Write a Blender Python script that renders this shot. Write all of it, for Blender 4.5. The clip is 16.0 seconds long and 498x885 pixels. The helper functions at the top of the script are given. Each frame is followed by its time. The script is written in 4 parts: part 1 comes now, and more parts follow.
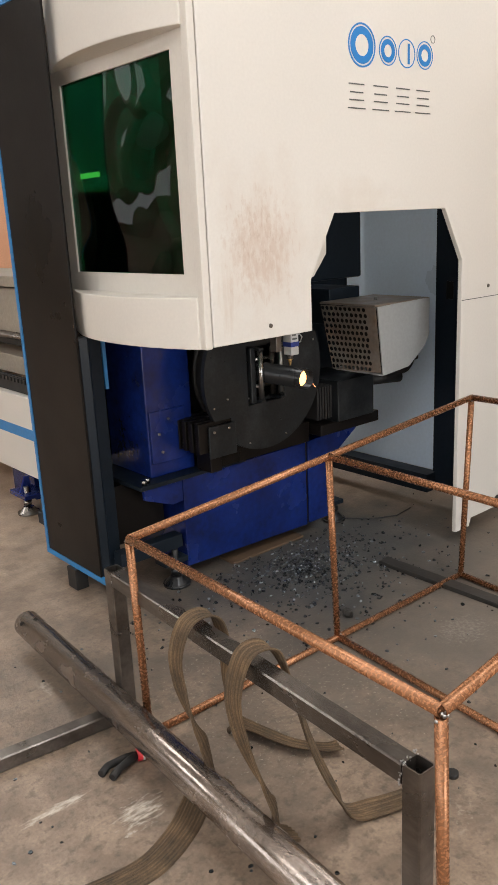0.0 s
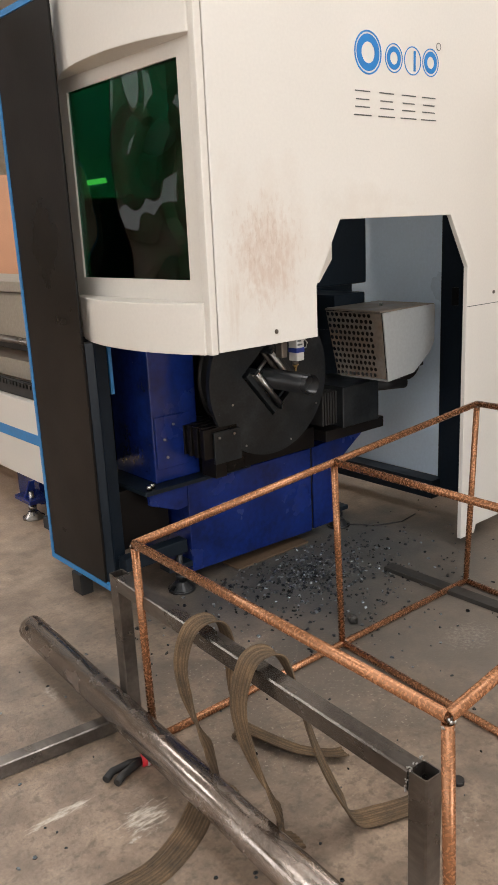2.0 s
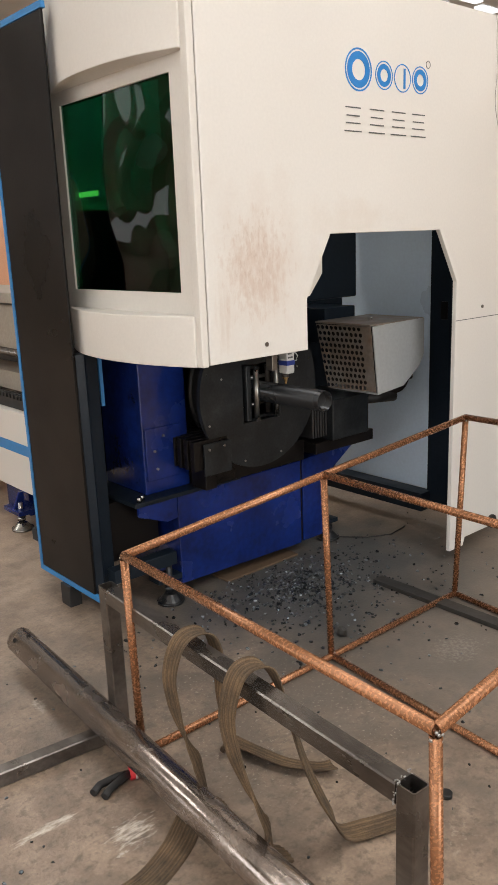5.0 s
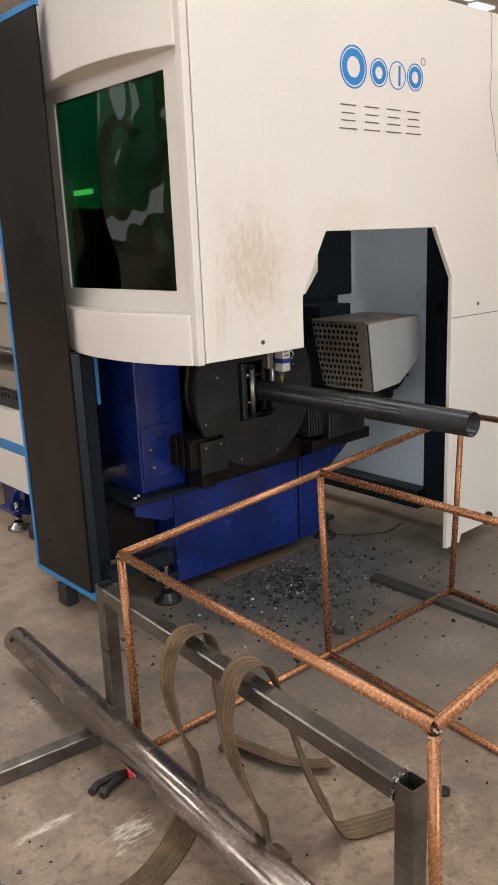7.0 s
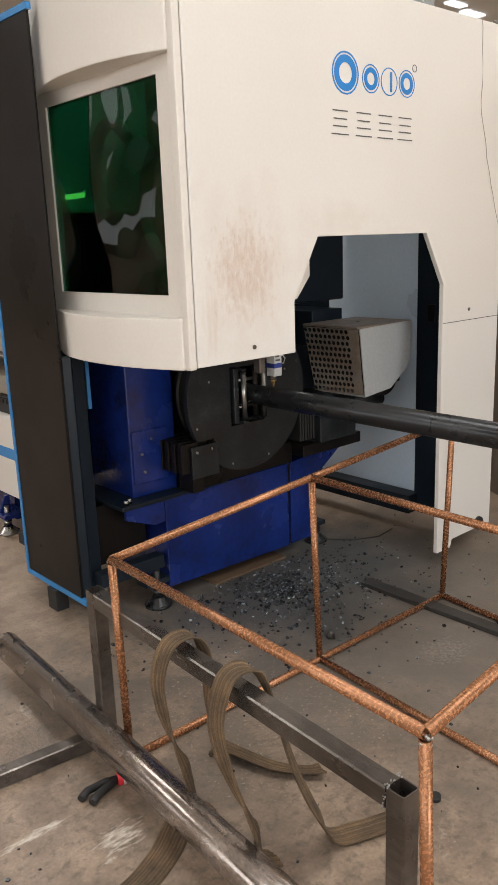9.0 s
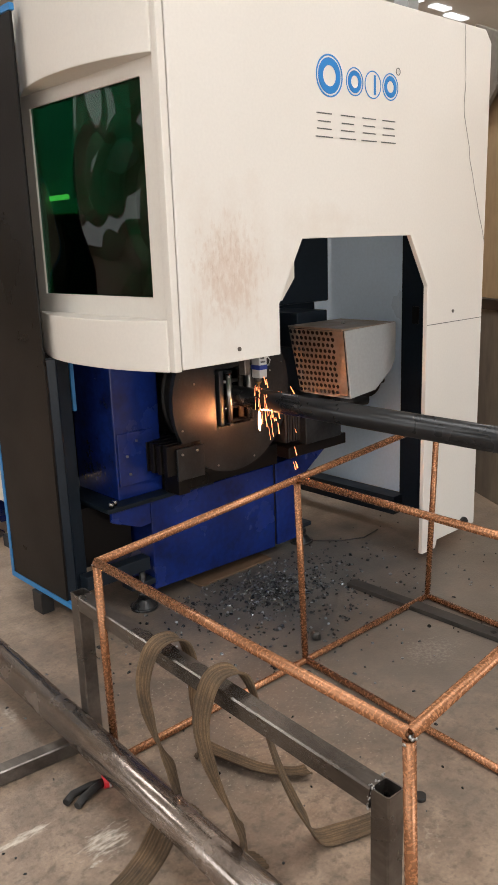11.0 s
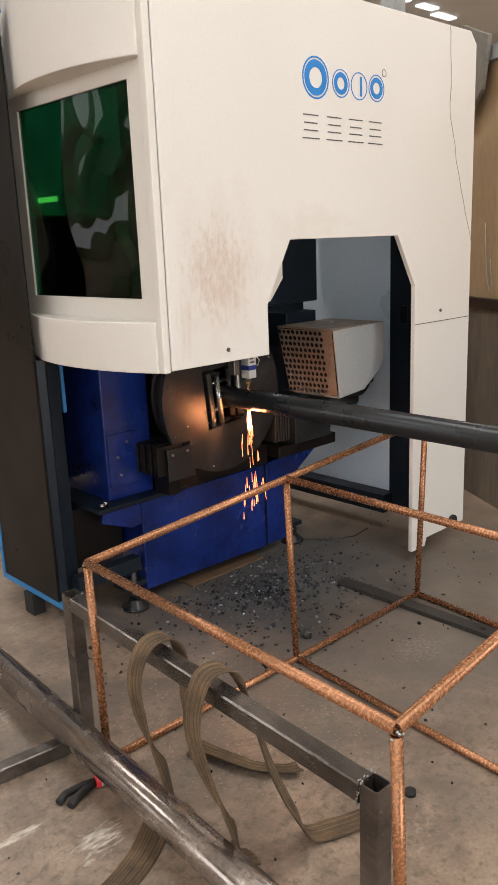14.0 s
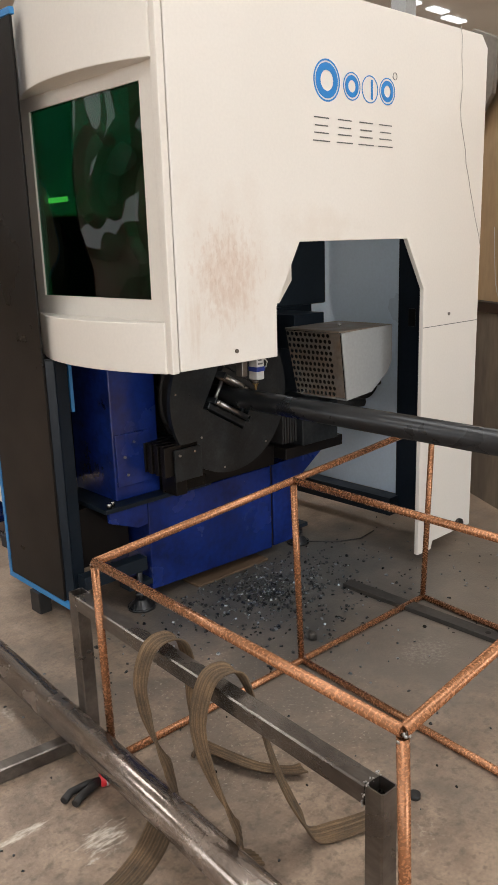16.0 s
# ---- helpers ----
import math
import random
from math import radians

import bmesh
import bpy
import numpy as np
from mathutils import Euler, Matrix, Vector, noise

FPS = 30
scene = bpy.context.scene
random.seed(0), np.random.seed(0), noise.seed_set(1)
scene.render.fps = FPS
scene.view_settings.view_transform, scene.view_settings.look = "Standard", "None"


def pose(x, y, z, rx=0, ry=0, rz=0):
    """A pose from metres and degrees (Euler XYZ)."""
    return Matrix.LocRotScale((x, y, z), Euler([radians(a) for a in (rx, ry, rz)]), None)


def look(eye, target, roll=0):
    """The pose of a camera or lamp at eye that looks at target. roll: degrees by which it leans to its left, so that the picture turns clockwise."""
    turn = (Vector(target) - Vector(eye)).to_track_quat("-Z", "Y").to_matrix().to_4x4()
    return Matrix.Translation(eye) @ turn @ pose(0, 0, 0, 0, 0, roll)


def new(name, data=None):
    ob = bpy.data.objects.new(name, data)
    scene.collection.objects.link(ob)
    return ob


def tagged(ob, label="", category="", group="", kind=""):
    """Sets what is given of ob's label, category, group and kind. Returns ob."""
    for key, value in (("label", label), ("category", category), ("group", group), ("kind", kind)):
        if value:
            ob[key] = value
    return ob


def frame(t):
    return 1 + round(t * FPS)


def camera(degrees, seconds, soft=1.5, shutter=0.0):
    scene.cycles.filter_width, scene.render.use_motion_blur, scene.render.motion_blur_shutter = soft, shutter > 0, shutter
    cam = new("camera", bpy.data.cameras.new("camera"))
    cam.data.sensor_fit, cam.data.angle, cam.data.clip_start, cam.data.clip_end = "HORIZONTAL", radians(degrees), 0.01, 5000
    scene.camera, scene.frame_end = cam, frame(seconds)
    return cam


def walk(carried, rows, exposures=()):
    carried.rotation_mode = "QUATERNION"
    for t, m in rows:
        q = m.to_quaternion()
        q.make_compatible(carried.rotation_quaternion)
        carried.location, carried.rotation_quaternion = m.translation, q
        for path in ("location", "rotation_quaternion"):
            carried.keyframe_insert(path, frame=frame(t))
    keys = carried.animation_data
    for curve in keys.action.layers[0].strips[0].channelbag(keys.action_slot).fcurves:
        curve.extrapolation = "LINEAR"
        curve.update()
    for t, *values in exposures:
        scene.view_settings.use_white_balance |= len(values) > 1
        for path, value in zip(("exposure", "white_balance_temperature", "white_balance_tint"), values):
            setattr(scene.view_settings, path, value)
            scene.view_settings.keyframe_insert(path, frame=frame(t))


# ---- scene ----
cam = camera(35.1, 16.0, soft=1.1)

# rows: seconds, eye, target, roll
PATH = [
    (0, (-1.605, -2.078, 1.55), (-0.365, -0.604, 1.012), -2.8),
    (0.5, (-1.606, -2.075, 1.549), (-0.369, -0.598, 1.012), -2.7),
    (1, (-1.607, -2.075, 1.547), (-0.371, -0.597, 1.011), -2.8),
    (1.5, (-1.608, -2.076, 1.547), (-0.375, -0.593, 1.016), -2.8),
    (2, (-1.611, -2.076, 1.549), (-0.375, -0.593, 1.026), -2.7),
    (2.5, (-1.615, -2.08, 1.553), (-0.373, -0.597, 1.042), -2.6),
    (3, (-1.614, -2.082, 1.552), (-0.365, -0.602, 1.052), -2.7),
    (3.5, (-1.614, -2.078, 1.551), (-0.365, -0.597, 1.054), -2.5),
    (4, (-1.615, -2.082, 1.553), (-0.362, -0.604, 1.057), -2.3),
    (6.5, (-1.614, -2.081, 1.552), (-0.346, -0.616, 1.055), -2.4),
    (7, (-1.614, -2.079, 1.552), (-0.347, -0.615, 1.052), -2.4),
    (7.5, (-1.615, -2.078, 1.555), (-0.347, -0.612, 1.062), -2.3),
    (8, (-1.613, -2.075, 1.553), (-0.343, -0.611, 1.06), -2.3),
    (8.5, (-1.611, -2.075, 1.552), (-0.335, -0.615, 1.061), -2.3),
    (9, (-1.613, -2.075, 1.554), (-0.327, -0.625, 1.063), -2.1),
    (11.5, (-1.611, -2.084, 1.558), (-0.289, -0.664, 1.072), -2.0),
    (12, (-1.615, -2.09, 1.56), (-0.283, -0.678, 1.076), -2.0),
    (12.5, (-1.616, -2.091, 1.559), (-0.286, -0.679, 1.071), -2.2),
    (13, (-1.617, -2.087, 1.558), (-0.295, -0.669, 1.067), -2.2),
    (13.5, (-1.616, -2.092, 1.559), (-0.293, -0.676, 1.066), -2.2),
    (14, (-1.616, -2.097, 1.562), (-0.289, -0.684, 1.071), -2.3),
    (14.5, (-1.617, -2.092, 1.559), (-0.295, -0.675, 1.065), -2.4),
    (15, (-1.617, -2.09, 1.557), (-0.298, -0.672, 1.06), -2.3),
    (15.5, (-1.62, -2.091, 1.558), (-0.301, -0.671, 1.064), -2.0),
    (16, (-1.625, -2.095, 1.563), (-0.307, -0.672, 1.076), -1.8),
]
walk(cam, [(t, look(e, g, r)) for t, e, g, r in PATH])

# ---- world, light ----
world = bpy.data.worlds.new("sky")
scene.world = world
world.use_nodes = True
_wn = world.node_tree.nodes
_sky = _wn.new("ShaderNodeTexSky")
_sky.sky_type = "NISHITA"
_sky.sun_disc = False
_sky.sun_elevation, _sky.sun_rotation = radians(48), radians(200)
world.node_tree.links.new(_sky.outputs[0], _wn["Background"].inputs[0])
_wn["Background"].inputs[1].default_value = 0.1
scene.view_settings.exposure = -0.38


def area(name, m, sx, sy, power, color=(1.0, 0.96, 0.9)):
    d = bpy.data.lights.new(name, "AREA")
    d.shape, d.size, d.size_y, d.energy, d.color = "RECTANGLE", sx, sy, power, color
    ob = new(name, d)
    ob.matrix_world = m
    return ob


# hall: roof lights; the gate and the window rows are unseen, added as fill
HALL = (-9.0, 20.0, -11.0, 18.0, 6.5)  # x0, x1, y0, y1, height
ROOF_LIGHTS = [(-5.5, -4.0), (0.5, -4.0), (6.5, -4.0), (-5.5, 7.5), (0.5, 7.5), (6.5, 7.5), (14.6, 1.5)]
# the strong one at x 14.6 is added out of view, brightening the far roof
for _x, _y in ROOF_LIGHTS:
    area("roof_daylight", pose(_x, _y, 6.45, 0, 0, 0), 1.8, 6.0, 240 if _x < 10 else 700, (0.98, 0.965, 0.935))
# window lamps added to brighten the machine's left-facing sides
for _y in (-7.5, -3.0, 1.5):
    area("window_daylight", pose(-8.9, _y, 2.9, 0, -90, 0), 2.4, 3.6, 62, (0.94, 0.98, 1.0))
# gate lamp added behind the camera to brighten the front
area("unseen_gate_fill", pose(-1.0, -10.9, 2.3, -90, 0, 180), 6.0, 4.2, 520, (0.97, 0.97, 0.96))


# ---- materials ----
def mat(name, color, rough=0.5, metal=0.0, var=0.12, scale=6.0, fine=60.0, bump=0.15, second=None, amount=0.5, stretch=(1, 1, 1), spread=0.12, rnd=0.0, coat=0.0, spec=0.5):
    """A two-scale procedural surface: base colour varied by broad and fine noise, and a second colour in patches."""
    m = bpy.data.materials.new(name)
    m.use_nodes = True
    nt = m.node_tree
    n, l = nt.nodes, nt.links
    b = n["Principled BSDF"]
    b.inputs["Metallic"].default_value = metal
    b.inputs["Coat Weight"].default_value = coat
    b.inputs["Specular IOR Level"].default_value = spec
    tc = n.new("ShaderNodeTexCoord")
    mp = n.new("ShaderNodeMapping")
    mp.inputs["Scale"].default_value = stretch
    l.new(tc.outputs["Object"], mp.inputs["Vector"])
    broad, grain = n.new("ShaderNodeTexNoise"), n.new("ShaderNodeTexNoise")
    for t, s, d in ((broad, scale, 5.0), (grain, fine, 4.0)):
        t.inputs["Scale"].default_value = s
        t.inputs["Detail"].default_value = d
        l.new(mp.outputs[0], t.inputs["Vector"])
    # brightness factor
    add = n.new("ShaderNodeMath")
    add.operation = "ADD"
    l.new(broad.outputs[0], add.inputs[0])
    l.new(grain.outputs[0], add.inputs[1])
    mr = n.new("ShaderNodeMapRange")
    mr.inputs["From Min"].default_value, mr.inputs["From Max"].default_value = 0.7, 1.3
    mr.inputs["To Min"].default_value, mr.inputs["To Max"].default_value = 1 - var, 1 + var
    l.new(add.outputs[0], mr.inputs[0])
    base = n.new("ShaderNodeMix")
    base.data_type = "RGBA"
    base.inputs["A"].default_value = (*color, 1)
    base.inputs["B"].default_value = (*(second or color), 1)
    if second:
        patch = n.new("ShaderNodeTexNoise")
        patch.inputs["Scale"].default_value = scale * 0.7
        patch.inputs["Detail"].default_value = 8.0
        patch.inputs["Roughness"].default_value = 0.65
        l.new(mp.outputs[0], patch.inputs["Vector"])
        pr = n.new("ShaderNodeMapRange")
        c = 0.5 + (0.5 - amount) * 0.5
        pr.inputs["From Min"].default_value, pr.inputs["From Max"].default_value = c - spread, c + spread
        l.new(patch.outputs[0], pr.inputs[0])
        l.new(pr.outputs[0], base.inputs["Factor"])
    else:
        base.inputs["Factor"].default_value = 0.0
    mul = n.new("ShaderNodeVectorMath")
    mul.operation = "SCALE"
    l.new(base.outputs["Result"], mul.inputs[0])
    fac = mr.outputs[0]
    if rnd:
        oi = n.new("ShaderNodeObjectInfo")
        rr = n.new("ShaderNodeMapRange")
        rr.inputs["To Min"].default_value, rr.inputs["To Max"].default_value = 1 - rnd, 1 + rnd
        l.new(oi.outputs["Random"], rr.inputs[0])
        mm = n.new("ShaderNodeMath")
        mm.operation = "MULTIPLY"
        l.new(fac, mm.inputs[0])
        l.new(rr.outputs[0], mm.inputs[1])
        fac = mm.outputs[0]
    l.new(fac, mul.inputs["Scale"])
    l.new(mul.outputs[0], b.inputs["Base Color"])
    rm = n.new("ShaderNodeMapRange")
    rm.inputs["From Min"].default_value, rm.inputs["From Max"].default_value = 0.3, 0.7
    rm.inputs["To Min"].default_value, rm.inputs["To Max"].default_value = max(0.03, rough - 0.1), min(1, rough + 0.1)
    l.new(broad.outputs[0], rm.inputs[0])
    l.new(rm.outputs[0], b.inputs["Roughness"])
    if bump:
        bp = n.new("ShaderNodeBump")
        bp.inputs["Strength"].default_value = bump
        bp.inputs["Distance"].default_value = 0.004
        l.new(grain.outputs[0], bp.inputs["Height"])
        l.new(bp.outputs[0], b.inputs["Normal"])
    return m


def glow(name, color, strength):
    m = bpy.data.materials.new(name)
    m.use_nodes = True
    b = m.node_tree.nodes["Principled BSDF"]
    b.inputs["Base Color"].default_value = (*color, 1)
    b.inputs["Emission Color"].default_value = (*color, 1)
    b.inputs["Emission Strength"].default_value = strength
    return m


M_WHITE = mat("cream_paint", (0.67, 0.635, 0.585), 0.42, var=0.03, scale=1.6, fine=90, bump=0.01)
M_BLACK = mat("black_paint_and_shade", (0.0075, 0.006, 0.0055), 0.36, spec=0.2, var=0.2, scale=3, fine=80, bump=0.05)
M_BLUE = mat("light_blue_paint", (0.03, 0.2, 0.48), 0.45, var=0.1, bump=0.05)
M_NAVY = mat("navy_paint", (0.006, 0.021, 0.15), 0.22, var=0.3, scale=4, fine=40, bump=0.1, second=(0.006, 0.011, 0.06), amount=0.4)
M_DARKNAVY = mat("dark_navy_paint_and_shade", (0.008, 0.013, 0.02), 0.4, spec=0.25, var=0.2, bump=0.05)
M_STEEL = mat("mill_steel", (0.2, 0.18, 0.163), 0.31, 0.8, var=0.2, scale=5, fine=70, bump=0.1, second=(0.09, 0.077, 0.068), amount=0.45, stretch=(1, 0.4, 1))
M_DARKSTEEL = mat("dark_pipe_steel", (0.02, 0.021, 0.023), 0.3, 0.4, var=0.15, scale=6, fine=80, bump=0.06)
M_CHUCK = mat("blackened_steel", (0.016, 0.0185, 0.021), 0.38, 0.4, var=0.3, scale=9, fine=90, bump=0.06, second=(0.034, 0.037, 0.04), amount=0.3)
M_CHROME = mat("bright_steel", (0.34, 0.33, 0.315), 0.28, 1.0, var=0.08, bump=0.02)
M_ALU = mat("grey_sheet_metal", (0.37, 0.385, 0.39), 0.42, 0.25, var=0.08, scale=4, bump=0.03)
M_GREYBLUE = mat("grey_blue_sheet", (0.62, 0.74, 0.87), 0.35, 0.1, var=0.05, scale=3, bump=0.02)
M_RUST = mat("rusty_tube", (0.36, 0.165, 0.08), 0.25, 0.6, var=0.14, scale=150, fine=480, bump=0.12, second=(0.3, 0.136, 0.066), amount=0.45, spread=0.5)
M_WELD = mat("weld_bead", (0.35, 0.34, 0.33), 0.35, 0.9, var=0.3, scale=60, fine=200, bump=0.4)
M_STRAP = mat("webbing_cloth", (0.155, 0.1, 0.055), 0.9, var=0.4, scale=14, fine=300, bump=0.6, second=(0.075, 0.052, 0.032), amount=0.5)
M_RUBBER = mat("black_rubber", (0.015, 0.014, 0.014), 0.6, var=0.2, bump=0.1)
M_RED = mat("red_plastic", (0.55, 0.02, 0.03), 0.4, var=0.1, bump=0.02)
M_FLOOR = mat("worn_concrete", (0.445, 0.335, 0.248), 0.44, var=0.24, scale=5.0, fine=90, bump=0.4, second=(0.31, 0.23, 0.168), amount=0.5, spread=0.14)
M_WALL = mat("stained_plaster", (0.5, 0.43, 0.34), 0.8, var=0.15, scale=1.2, fine=30, bump=0.2, second=(0.33, 0.25, 0.17), amount=0.4)
M_GREY = mat("grey_wall", (0.22, 0.2, 0.175), 0.8, var=0.2, scale=1.5, fine=25, bump=0.2)
M_ROOF = mat("roof_sheet", (0.8, 0.82, 0.82), 0.6, var=0.08, scale=1.0, bump=0.05)
M_GLOW = glow("molten_metal", (1.0, 0.36, 0.13), 850.0)


def layer(m, color, centre, size, noise_scale=3.0, strength=0.8, cut=0.45, soft=0.2, stretch=(1, 1, 1)):
    """Dirt, scrapes and some put-in shade as a colour over m, in an uneven patch round centre with the half-sizes of
    size.
    """
    nt = m.node_tree
    n, l = nt.nodes, nt.links
    b = n["Principled BSDF"]
    old = b.inputs["Base Color"].links[0].from_socket
    tc = n.new("ShaderNodeTexCoord")
    mp = n.new("ShaderNodeMapping")
    mp.vector_type = "TEXTURE"
    mp.inputs["Location"].default_value, mp.inputs["Scale"].default_value = centre, size
    l.new(tc.outputs["Object"], mp.inputs["Vector"])
    ln = n.new("ShaderNodeVectorMath")
    ln.operation = "LENGTH"
    l.new(mp.outputs[0], ln.inputs[0])
    st = n.new("ShaderNodeMapping")
    st.inputs["Scale"].default_value = stretch
    l.new(tc.outputs["Object"], st.inputs["Vector"])
    ns = n.new("ShaderNodeTexNoise")
    ns.inputs["Scale"].default_value, ns.inputs["Detail"].default_value, ns.inputs["Roughness"].default_value = noise_scale, 9.0, 0.65
    l.new(st.outputs[0], ns.inputs["Vector"])
    fade = n.new("ShaderNodeMapRange")
    fade.inputs["From Min"].default_value, fade.inputs["From Max"].default_value = 0.15, 1.0
    fade.inputs["To Min"].default_value, fade.inputs["To Max"].default_value = 0.3, -0.35
    l.new(ln.outputs["Value"], fade.inputs[0])
    add = n.new("ShaderNodeMath")
    l.new(ns.outputs[0], add.inputs[0])
    l.new(fade.outputs[0], add.inputs[1])
    th = n.new("ShaderNodeMapRange")
    th.inputs["From Min"].default_value, th.inputs["From Max"].default_value = cut, cut + soft
    th.inputs["To Max"].default_value = strength
    l.new(add.outputs[0], th.inputs[0])
    mx = n.new("ShaderNodeMix")
    mx.data_type = "RGBA"
    l.new(th.outputs[0], mx.inputs["Factor"])
    l.new(old, mx.inputs["A"])
    mx.inputs["B"].default_value = (*color, 1)
    l.new(mx.outputs["Result"], b.inputs["Base Color"])
    return m


def islands(*args, **kw):
    """A mat() whose brightness and gloss differ from piece to piece of one mesh."""
    m = mat(*args, **kw)
    n, l = m.node_tree.nodes, m.node_tree.links
    b = n["Principled BSDF"]
    old = b.inputs["Base Color"].links[0].from_socket
    g, r = n.new("ShaderNodeNewGeometry"), n.new("ShaderNodeMapRange")
    r.inputs["From Min"].default_value, r.inputs["To Min"].default_value, r.inputs["To Max"].default_value = 0.3, 0.6, 3.6
    pw = n.new("ShaderNodeMath")
    pw.operation, pw.inputs[1].default_value = "POWER", 3.0
    l.new(g.outputs["Random Per Island"], pw.inputs[0])
    l.new(pw.outputs[0], r.inputs[0])
    sc = n.new("ShaderNodeVectorMath")
    sc.operation = "SCALE"
    l.new(old, sc.inputs[0])
    l.new(r.outputs[0], sc.inputs["Scale"])
    l.new(sc.outputs[0], b.inputs["Base Color"])
    return m


def tinted_glass(name, color):
    m = bpy.data.materials.new(name)
    m.use_nodes = True
    nt = m.node_tree
    n, l = nt.nodes, nt.links
    n.remove(n["Principled BSDF"])
    tr, gl, mx = n.new("ShaderNodeBsdfTransparent"), n.new("ShaderNodeBsdfGlossy"), n.new("ShaderNodeMixShader")
    tr.inputs["Color"].default_value = (*color, 1)
    gl.inputs["Roughness"].default_value = 0.02
    mx.inputs[0].default_value = 0.045
    ns, bp = n.new("ShaderNodeTexNoise"), n.new("ShaderNodeBump")
    ns.inputs["Scale"].default_value, ns.inputs["Detail"].default_value = 1.9, 0.3
    bp.inputs["Strength"].default_value, bp.inputs["Distance"].default_value = 0.7, 0.12
    l.new(ns.outputs[0], bp.inputs["Height"])
    l.new(bp.outputs[0], gl.inputs["Normal"])
    l.new(tr.outputs[0], mx.inputs[1])
    l.new(gl.outputs[0], mx.inputs[2])
    l.new(mx.outputs[0], n["Material Output"].inputs["Surface"])
    return m


M_GLASS = tinted_glass("green_safety_glass", (0.06, 0.25, 0.15))
M_FRONT = mat("cream_front_paint", (0.69, 0.66, 0.618), 0.42, var=0.03, scale=1.6, fine=90, bump=0.01)
layer(M_FRONT, (0.5, 0.37, 0.28), (0.25, 0, 1.47), (0.5, 1, 0.55), 7.0, 0.3, 0.5, 0.4, (1, 1, 0.7))
layer(M_FRONT, (0.47, 0.3, 0.21), (0.24, 0, 1.46), (0.42, 1, 0.5), 38.0, 0.36, 0.64, 0.2, (1.2, 1, 0.5))
layer(M_FRONT, (0.42, 0.3, 0.22), (0.22, 0, 1.5), (0.5, 1, 0.6), 90.0, 0.35, 0.82, 0.1, (1, 1, 0.35))
layer(M_FRONT, (0.5, 0.38, 0.29), (0.08, 0, 1.3), (0.12, 1, 0.3), 20.0, 0.3, 0.62, 0.25, (2, 1, 0.3))
layer(M_FRONT, (0.52, 0.42, 0.33), (0.75, 0, 1.62), (0.7, 1, 0.22), 5.0, 0.28, 0.62, 0.3)
layer(M_FLOOR, (0.17, 0.128, 0.096), (0, 0, 0), (6, 6, 1), 2.4, 0.6, 0.62, 0.3)
layer(M_FLOOR, (0.12, 0.086, 0.064), (0, 0, 0), (6, 6, 1), 6.0, 0.6, 0.68, 0.2)
layer(M_FLOOR, (0.085, 0.066, 0.052), (0, -0.3, 0), (5, 5, 1), 30.0, 0.62, 0.79, 0.15)
layer(M_FLOOR, (0.14, 0.122, 0.104), (1.0, -0.1, 0), (2.6, 2.0, 1), 1.8, 0.8, 0.36, 0.35)
# sooty grey round the cut; shade under the machine is put in too
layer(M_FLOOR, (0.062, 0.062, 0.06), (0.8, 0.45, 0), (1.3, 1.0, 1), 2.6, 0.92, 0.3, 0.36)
layer(M_FLOOR, (0.13, 0.13, 0.125), (0.75, 0.3, 0), (0.9, 0.7, 1), 120.0, 0.6, 0.72, 0.12)
layer(M_FLOOR, (0.5, 0.44, 0.37), (0, -0.3, 0), (2.5, 2.5, 1), 75.0, 0.55, 0.88, 0.08)
# pale scrapes in the concrete
layer(M_FLOOR, (0.6, 0.54, 0.46), (-0.86, -0.285, 0), (0.26, 0.045, 1), 46.0, 0.9, 0.62, 0.24, (0.5, 1.6, 1))
layer(M_FLOOR, (0.6, 0.54, 0.46), (-0.70, -0.46, 0), (0.22, 0.16, 1), 60.0, 0.9, 0.68, 0.2, (0.5, 1.3, 1))
layer(M_FLOOR, (0.56, 0.5, 0.43), (-0.76, -0.51, 0), (0.06, 0.05, 1), 60.0, 0.7, 0.76, 0.1)
layer(M_FLOOR, (0.56, 0.5, 0.43), (-0.6, 0.29, 0), (0.09, 0.2, 1), 60.0, 0.6, 0.72, 0.26)
layer(M_FLOOR, (0.46, 0.42, 0.37), (0.75, -0.5, 0), (0.45, 0.35, 1), 70.0, 0.45, 0.74, 0.26)
layer(M_FLOOR, (0.44, 0.38, 0.31), (-0.1, -1.05, 0), (0.4, 0.35, 1), 40.0, 0.5, 0.84, 0.1)
M_LOGO = mat("blue_decal", (0.02, 0.2, 0.55), 0.4, var=0.05, bump=0.0)
M_LOGOLIGHT = mat("pale_decal", (0.72, 0.78, 0.82), 0.4, var=0.03, bump=0.0)
M_WIRE = mat("grey_wire", (0.3, 0.28, 0.26), 0.5, bump=0.0)
M_INK = mat("grey_decal", (0.1, 0.1, 0.1), 0.5, var=0.05, bump=0.0)
M_HEAD = mat("head_white", (0.5, 0.5, 0.49), 0.4, var=0.08, bump=0.03)
M_BRASS = mat("brass_nozzle", (0.5, 0.33, 0.14), 0.3, 0.9, var=0.1, bump=0.03)
M_ORANGE = mat("orange_container_paint", (0.62, 0.33, 0.2), 0.55, var=0.12, scale=1.5, bump=0.05)
M_BEAM = mat("bed_grey_paint", (0.3, 0.26, 0.21), 0.5, var=0.15, scale=2, bump=0.05)
M_CHIP = islands("burnt_slug", (0.09, 0.1, 0.108), 0.28, 0.8, var=0.4, scale=30, fine=200, bump=0.1)
M_BOARD = mat("brown_board", (0.1, 0.062, 0.035), 0.8, var=0.2, bump=0.2)
